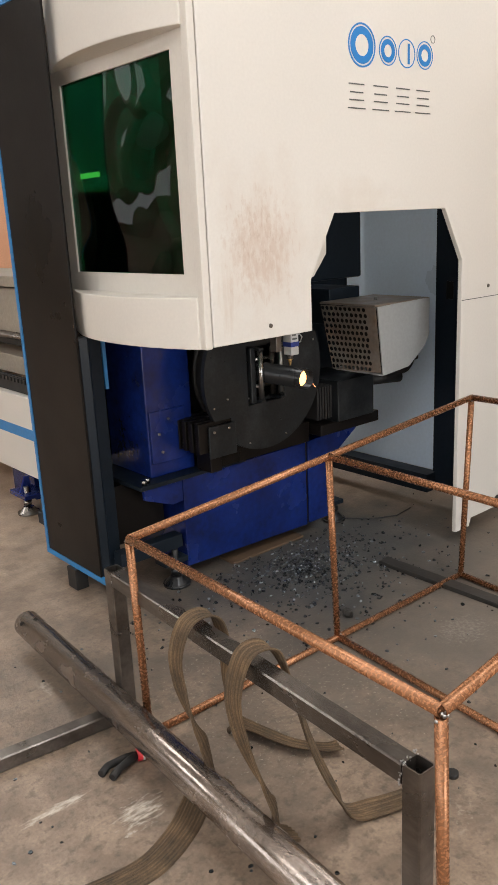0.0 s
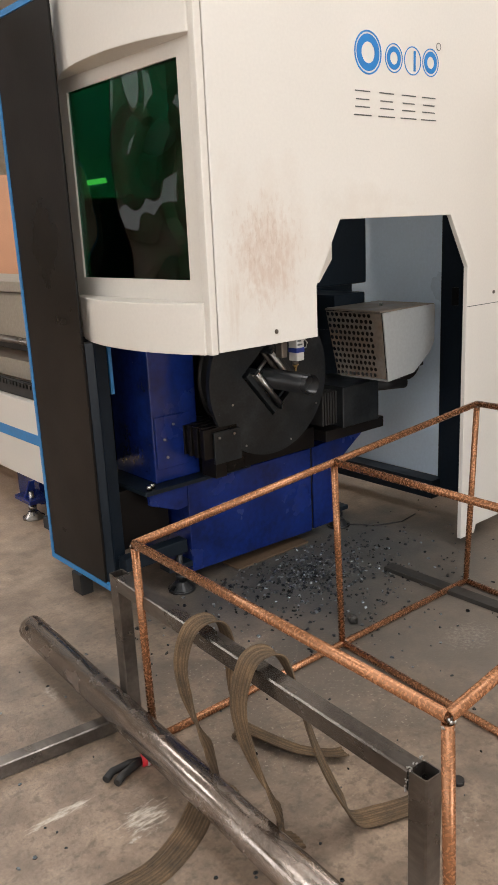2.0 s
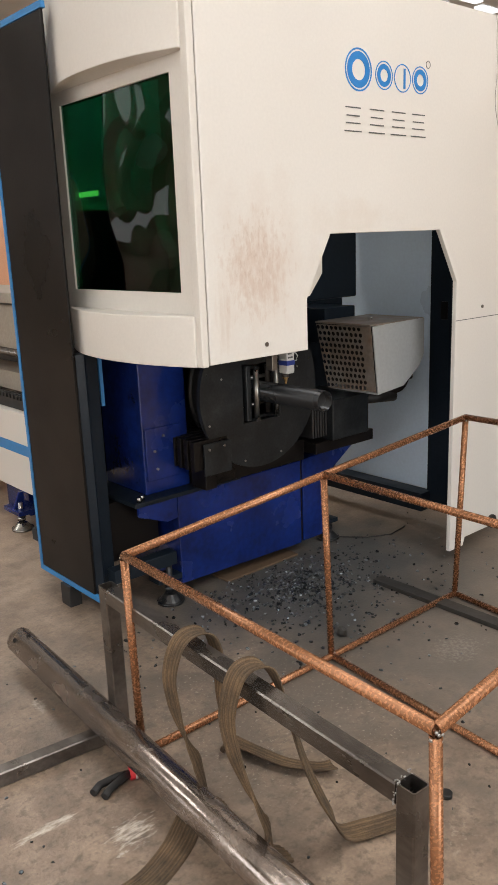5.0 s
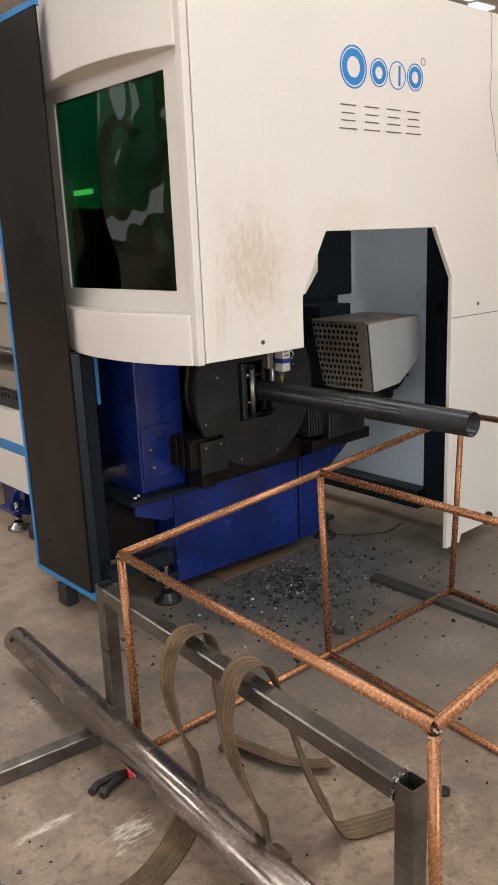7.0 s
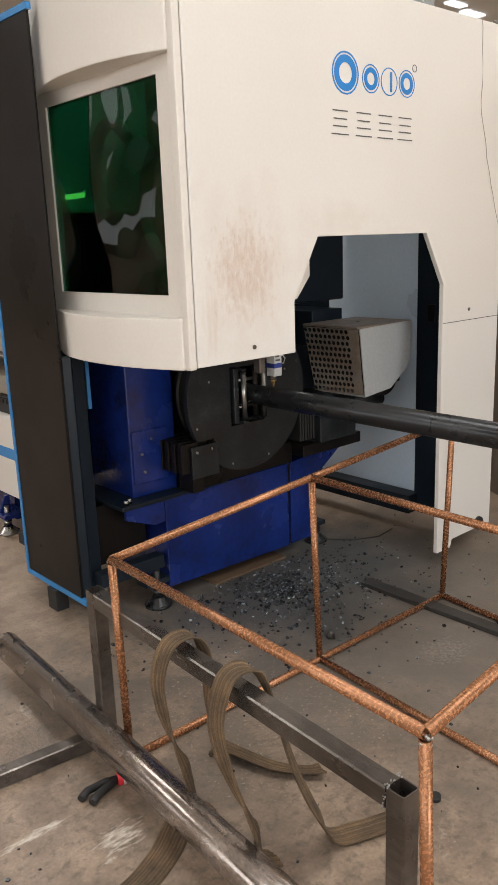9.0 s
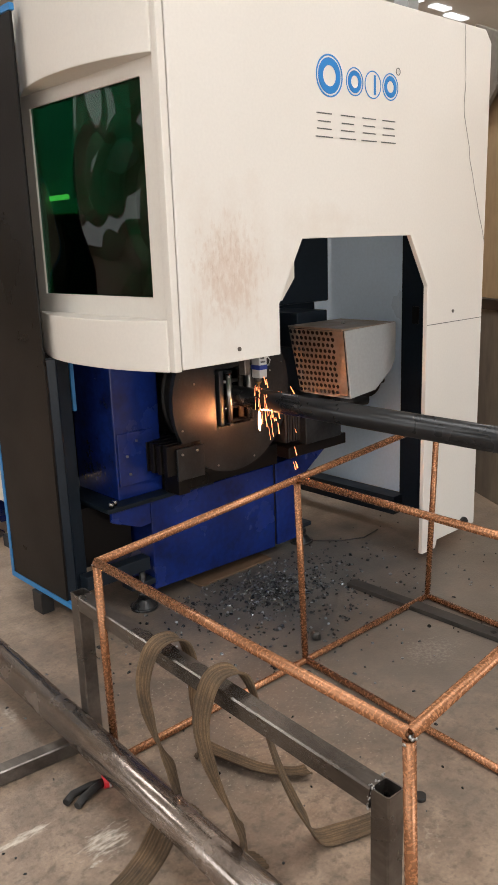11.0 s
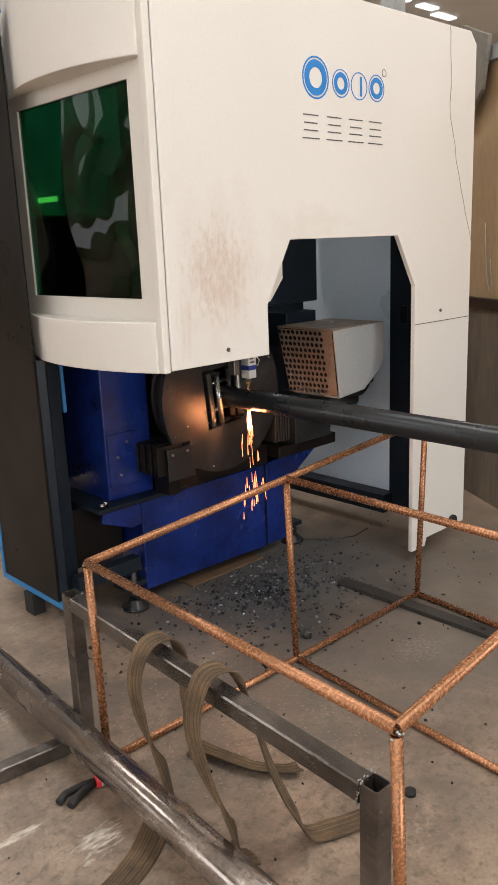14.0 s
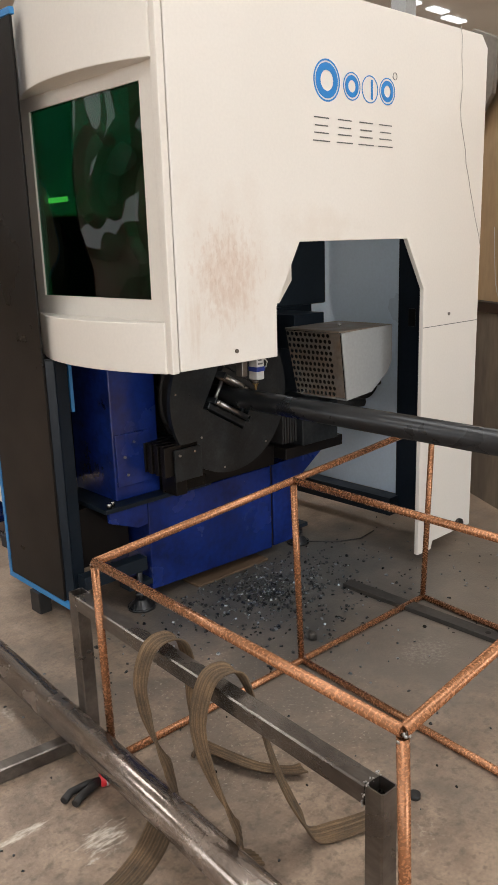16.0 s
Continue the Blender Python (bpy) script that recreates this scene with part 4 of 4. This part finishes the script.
def build_small():
    # black handled tool with a red cap on the floor
    tl = thing("hand_tool", "small black tool with a red cap on the floor", "tool", at=(0, 0, 0))
    for dx, dy in ((0.0, 0.0), (-0.016, 0.036)):
        part("handle", bm_path([(-0.69 + dx, -0.30 + dy, 0.014), (-0.66 + dx, -0.285 + dy, 0.017), (-0.61 + 0.4 * dx, -0.272 + 0.5 * dy, 0.018), (-0.585, -0.268, 0.018)], circle(0.012, 10)), M_RUBBER, tl)
    part("cap", bm_tube((-0.585, -0.27, 0.02), (-0.548, -0.283, 0.02), 0.02, seg=20), M_RED, tl, "glossy red cap")
    part("ring", bm_tube((-0.571, -0.275, 0.02), (-0.564, -0.2775, 0.02), 0.0207, seg=20), M_HEAD, tl, "white ring")
    # dark steel strip on the floor
    st = part("flat_bar", bm_box(0.988, 1.052, -1.4, 0.115, 0.0, 0.02, 0.002), M_STRIP)
    tagged(st, "dark steel flat bar lying on the floor", "steel bar")
    # black disc imitates the dark of a hole in the bar
    part("bar_hole_disc", bm_tube((1.02, -0.62, 0.0202), (1.02, -0.62, 0.0208), 0.012, seg=14), M_BLACK, st)
    bd = part("board", bm_box(0.52, 0.98, 0.60, 0.72, 0.0, 0.012, 0.003), M_BOARD)
    tagged(bd, "worn brown board pushed under the machine base", "board")
    # black disc near the frame post, added for a flat dark spot
    pl = part("dark_spot_disc", bm_tube((0.03, -0.965, 0.0), (0.03, -0.965, 0.014), 0.017, seg=16), M_RUBBER)
    tagged(pl, "flat black disc added for a dark spot on the floor", "plug")
    cb = part("floor_cable", bm_path([(1.22, 0.80, 0.006), (1.30, 0.62, 0.006), (1.40, 0.50, 0.006), (1.52, 0.44, 0.006), (1.66, 0.46, 0.006)], circle(0.0035, 8)), M_RUBBER)
    tagged(cb, "thin black cable lying on the floor under the machine", "cable")
    # cut slugs and slag under the head
    rng = random.Random(7)
    bm = bmesh.new()

    def slug(x, y, z, r, h, tilt=0.5):
        seg = rng.choice((5, 6, 7, 8))
        m = Matrix.Translation((x, y, z)) @ Euler((rng.uniform(-tilt, tilt), rng.uniform(-tilt, tilt), rng.uniform(0, 6))).to_matrix().to_4x4() @ Matrix.Diagonal((1, rng.uniform(0.5, 1.0), 1, 1))
        bmesh.ops.create_cone(bm, cap_ends=True, segments=seg, radius1=r, radius2=r * rng.uniform(0.6, 1.0), depth=h, matrix=m)

    for _ in range(1500):
        a, q = rng.uniform(0, 2 * math.pi), abs(rng.gauss(0, 0.33))
        x, y = 0.72 + q * math.cos(a) * 1.2, 0.33 + q * math.sin(a)
        if y > 0.6:
            continue
        r = rng.uniform(0.0035, 0.0105)
        slug(x, y, 0.003 + rng.uniform(0, 0.012) * math.exp(-(q / 0.12) ** 2), r, rng.uniform(0.003, 0.007))
    for _ in range(170):
        x, y = rng.uniform(-1.1, 1.9), rng.uniform(-1.1, 0.55)
        slug(x, y, 0.0018, rng.uniform(0.0025, 0.008), 0.003, 0.08)
    tagged(part("slag_chips", bm, M_CHIP), "dark burnt metal slugs scattered on the floor", "metal scrap", kind="stuff")
    lump = part("slag_lump", bmesh.new(), M_STRIP)
    b2 = bmesh.new()
    bmesh.ops.create_icosphere(b2, subdivisions=2, radius=0.022, matrix=Matrix.Translation((0.52, -0.12, 0.016)))
    for v in b2.verts:
        v.co += Vector((rng.uniform(-1, 1), rng.uniform(-1, 1), rng.uniform(-1, 1))) * 0.004
    b2.to_mesh(lump.data)
    b2.free()
    tagged(lump, "dark lump of slag on the floor", "slag")


def build_background():
    # low stained partition with a ledge and tan sheeting above, beside the machine
    d = Vector((0.51, 0.86, 0)).normalized()
    n = Vector((d.y, -d.x, 0))
    o = Vector((2.2, -0.26, 0))
    m = Matrix(((d.x, n.x, 0, o.x), (d.y, n.y, 0, o.y), (0, 0, 1, 0), (0, 0, 0, 1)))
    w = part("wall_partition", bm_box(-0.6, 7.0, 0.0, 0.15, 0, 1.14), M_STAIN)
    w.matrix_world = m
    tagged(w, "low grey wall with dark streaked stains", "wall", kind="structure")
    w = part("partition_ledge", bm_box(-0.6, 7.0, -0.03, 0.17, 1.14, 1.2, 0.004), M_BLACK)
    w.matrix_world = m
    tagged(w, "dark ledge on the low wall", "trim", kind="structure")
    w = part("wall_sheeting", bm_box(-0.6, 7.0, 0.03, 0.12, 1.2, 2.46), M_TAN)
    w.matrix_world = m
    tagged(w, "tan sheeting panel above the low wall", "wall", kind="structure")
    w = part("sheeting_rail", bm_box(-0.6, 7.0, 0.0, 0.14, 2.46, 2.54, 0.004), M_ALU)
    w.matrix_world = m
    tagged(w, "grey steel rail on top of the sheeting", "trim", kind="structure")
    w = part("grey_plate", bm_prism([(0.92, 2.70), (0.62, 2.58), (0.68, 2.32), (0.92, 2.12)], -0.04, -0.015, "y", 0.003), M_GREY)
    w.matrix_world = m
    tagged(w, "grey sheet-metal plate fixed to the sheeting", "metal plate")
    rp = part("rope_loop", bm_path([(0.69, 0.018, 1.62), (0.675, 0.018, 1.45), (0.65, 0.018, 1.30), (0.62, 0.018, 1.235), (0.60, 0.018, 1.29), (0.625, 0.018, 1.42)], circle(0.0022, 6), ups=[(0, 1, 0)] * 6), M_HEAD)
    rp.matrix_world = m
    tagged(rp, "thin pale cord loop hanging on the sheeting", "cord")
    for k, (xa, xb, y) in enumerate(((13.6, 14.0, 8.98), (14.45, 15.05, 8.98), (15.35, 16.1, 9.19))):
        sh = part("roof_slit_%d" % (k + 1), bm_box(xa, xb, y - 0.11, y + 0.11, 6.46, 6.49), M_SKYPANEL)
        tagged(sh, "bright narrow roof light", "roof light", kind="structure")
    # orange container far behind the bed
    c = part("shipping_container", bm_box(1.0, 7.0, 11.0, 13.4, 0.0, 2.6, 0.01), M_ORANGE)
    tagged(c, "faded orange steel container at the far end of the hall", "container")
    for x, y in ((5.6, 3.2), (5.6, 8.0)):
        p = part("steel_column", bm_box(x - 0.09, x + 0.09, y - 0.09, y + 0.09, 0, 6.5, 0.004), M_ALU)
        tagged(p, "grey steel hall column", "column", group="hall columns")


# ---- sparks and molten metal ----
PARK = (AXIS_X, CUT_Y, 1.22)
SINK = -0.3
CUTS = ((0.0, 0.62), (2.9, 4.4), (10.84, 11.34), (13.82, 15.42))


def build_sparks():
    rng = random.Random(11)
    meshes = []
    for ln in (0.02, 0.035, 0.06, 0.085):
        bm = bmesh.new()
        for k in range(1 if ln < 0.03 else 5):
            r = rng.uniform(0.0013, 0.0028)
            off = Vector((rng.gauss(0, 0.014), rng.gauss(0, 0.014), rng.uniform(-0.07, 0.07))) if k else Vector()
            bmesh.ops.create_cone(bm, cap_ends=True, segments=5, radius1=r * 0.3, radius2=r, depth=ln * rng.uniform(0.6, 1.2), matrix=Matrix.Translation(off))
        meshes.append(mesh_of("spark", bm, M_SPARK))
    made = []

    def spark(t0, p, v, me, life=1.5):
        ob = new("spark", me)
        tagged(ob, "glowing orange sparks thrown off the cut", "spark", group="sparks", kind="stuff" if me is not meshes[0] else "")
        made.append((ob, t0, Vector(p), Vector(v), life))

    under = (AXIS_X, CUT_Y, AXIS_Z - 0.05)
    for a, b, rate in ((3.05, 4.4, 125), (13.82, 15.3, 70)):
        for i in range(int((b - a) * rate)):
            q = rng.gauss(0, 0.2)
            spark(a + i / rate, under, (0.02 + q, 0.12 + rng.gauss(0, 0.2), -rng.uniform(1.2, 2.6)), meshes[rng.choice((1, 2, 3, 3))])
        for i in range(int((b - a) * 8)):
            spark(a + 0.3 + i / 8, (0.69 + rng.gauss(0, 0.03), 0.38, 0.01), (rng.gauss(0, 0.5), rng.uniform(-0.8, 0.2), rng.uniform(0.3, 1.1)), meshes[0])
    for i in range(8):
        spark(15.3 + i * 0.04, under, (0.1 + rng.gauss(0, 0.1), 0.1, -rng.uniform(0.3, 1.0)), meshes[1])
    for i in range(40):  # first burst out of the open pipe end
        t0 = 2.82 + i * 0.006
        spark(t0, (AXIS_X, 0.2, AXIS_Z - 0.02), (rng.uniform(-0.4, 1.6), rng.uniform(-2.4, -0.2), rng.uniform(-1.0, 1.1)), meshes[rng.choice((0, 1, 1, 2))], 0.26)
    for i in range(14):
        spark(2.86 + i * 0.016, under, (rng.gauss(0, 0.25), rng.gauss(0, 0.2), -rng.uniform(0.6, 1.6)), meshes[rng.choice((1, 2))])
    for i in range(12):
        spark(i * 0.052, (AXIS_X, 0.2, AXIS_Z - 0.02), (rng.uniform(-0.1, 0.5), rng.uniform(-1.5, -0.6), rng.uniform(-0.4, 0.3)), meshes[rng.choice((0, 1, 2))], 0.16)
    for i in range(30):
        t0 = 10.84 + i * 0.011
        spark(t0, (AXIS_X, CUT_Y - 0.02, AXIS_Z + 0.03), (rng.uniform(-0.6, 0.4), rng.uniform(-1.4, -0.2), rng.uniform(-0.9, 0.6)), meshes[rng.choice((0, 1, 2))])
    for i in range(40):  # drops that bounce off the floor
        spark(11.1 + i * 0.009, (rng.gauss(0.42, 0.12), rng.gauss(0.05, 0.14), 0.01), (rng.gauss(-0.2, 0.4), rng.uniform(-0.9, 0.1), rng.uniform(0.5, 1.8)), meshes[0])
    return made


def build_molten():
    bm = bmesh.new()
    bmesh.ops.create_icosphere(bm, subdivisions=3, radius=0.036, matrix=Matrix.Diagonal((1, 0.5, 1, 1)))
    plug = part("incandescent_core", bm, M_PLUG)
    tagged(plug, "glowing orange-white core inside the cut pipe", "molten metal")
    bm = bmesh.new()
    bmesh.ops.create_icosphere(bm, subdivisions=3, radius=0.0055, matrix=Matrix.Diagonal((1, 1, 8, 1)))
    drip = part("molten_drip", bm, M_GLOW)
    tagged(drip, "white-hot stream of molten metal under the cut", "molten metal")
    return plug, drip


build_hall()
build_background()
build_machine()
chuck = build_chuck()
cut_pipe = build_pipe()
build_rust_frame()
build_stand()
build_loose_pipe()
build_straps()
build_small()
sparks = build_sparks()
molten = build_molten()


# ---- what moves ----
def motions():
    turn = [(0, 0), (0.5, 0), (0.8, 10), (1.0, 28), (1.2, 50), (1.4, 68), (1.6, 90), (1.8, 113), (2.0, 140), (2.2, 164), (2.4, 178), (2.6, 180), (4.2, 180), (6.3, 180), (9.2, 180), (11.2, 180), (11.3, 182), (11.5, 189), (11.7, 200), (12.0, 219), (12.3, 238), (12.6, 260), (12.9, 277), (13.2, 298), (13.5, 323), (13.7, 338), (13.9, 349), (14.1, 360), (14.3, 368), (14.5, 380), (14.7, 392), (14.9, 403), (15.1, 418), (15.3, 435), (15.5, 450), (15.7, 455), (15.9, 472), (16.0, 480)]
    walk(chuck, [(t, pose(AXIS_X, 0.5, AXIS_Z, 0, a, 0)) for t, a in turn])
    out = [(0, 0.245), (4.2, 0.245), (4.5, 0.24), (5.4, -0.06), (6.3, -0.37), (7.0, -0.603), (7.5, -0.77), (8.2, -0.98), (8.7, -1.05), (16.0, -1.05)]
    rows = sorted({t for t, _ in turn} | {t for t, _ in out})
    walk(cut_pipe, [(t, pose(AXIS_X, float(np.interp(t, *zip(*out))) + 2.4, AXIS_Z, 0, float(np.interp(t, *zip(*turn))), 0)) for t in rows])
    f = 1 / FPS
    for ob, t0, p, v, life in sparks:
        q = (v + Vector((0, 0, -0.6 if t0 < 3.3 else -2.4))).to_track_quat("Z", "Y").to_matrix().to_4x4()
        at = lambda c: Matrix.Translation(c) @ q
        up = Matrix.Translation(PARK)
        rows = [(0.0, up), (t0 - f, up)] if t0 > f else []
        t, land = 0.0, 0.0
        while True:
            c = p + v * t + Vector((0, 0, -4.9 * t * t))
            if c.z <= 0.004 or t > life:
                break
            rows.append((t0 + t, at(c)))
            land = t
            t += 2 * f
        if not rows or rows[0][0] > 0:
            rows.insert(0, (0.0, up))
        c = p + v * (land + f)
        rows.append(((frame(t0 + land)) / FPS, Matrix.Translation((c.x, c.y, SINK)) @ q))
        rows.append((16.0, Matrix.Translation((c.x, c.y, SINK)) @ q))
        last, clean = -1, []
        for tt, mm in rows:
            if frame(tt) > last and tt <= 16.0:
                clean.append((tt, mm))
                last = frame(tt)
        walk(ob, clean)
    inside = Matrix.Translation((AXIS_X, 0.285, AXIS_Z))
    under = Matrix.Translation((AXIS_X, CUT_Y, AXIS_Z - 0.095))
    for ob, spot, rest, spans in ((molten[0], inside, Matrix.Translation((0.7, 0.72, 1.8)), CUTS), (molten[1], under, Matrix.Translation(PARK), CUTS[1:])):
        rows = []
        for a, b in spans:
            if a > 0:
                rows += [(rows[-1][0] + f if rows else 0.0, rest), (a - f, rest)]
            rows += [(a, spot), (b, spot)]
        rows += [(rows[-1][0] + f, rest), (16.0, rest)]
        walk(ob, rows)


motions()
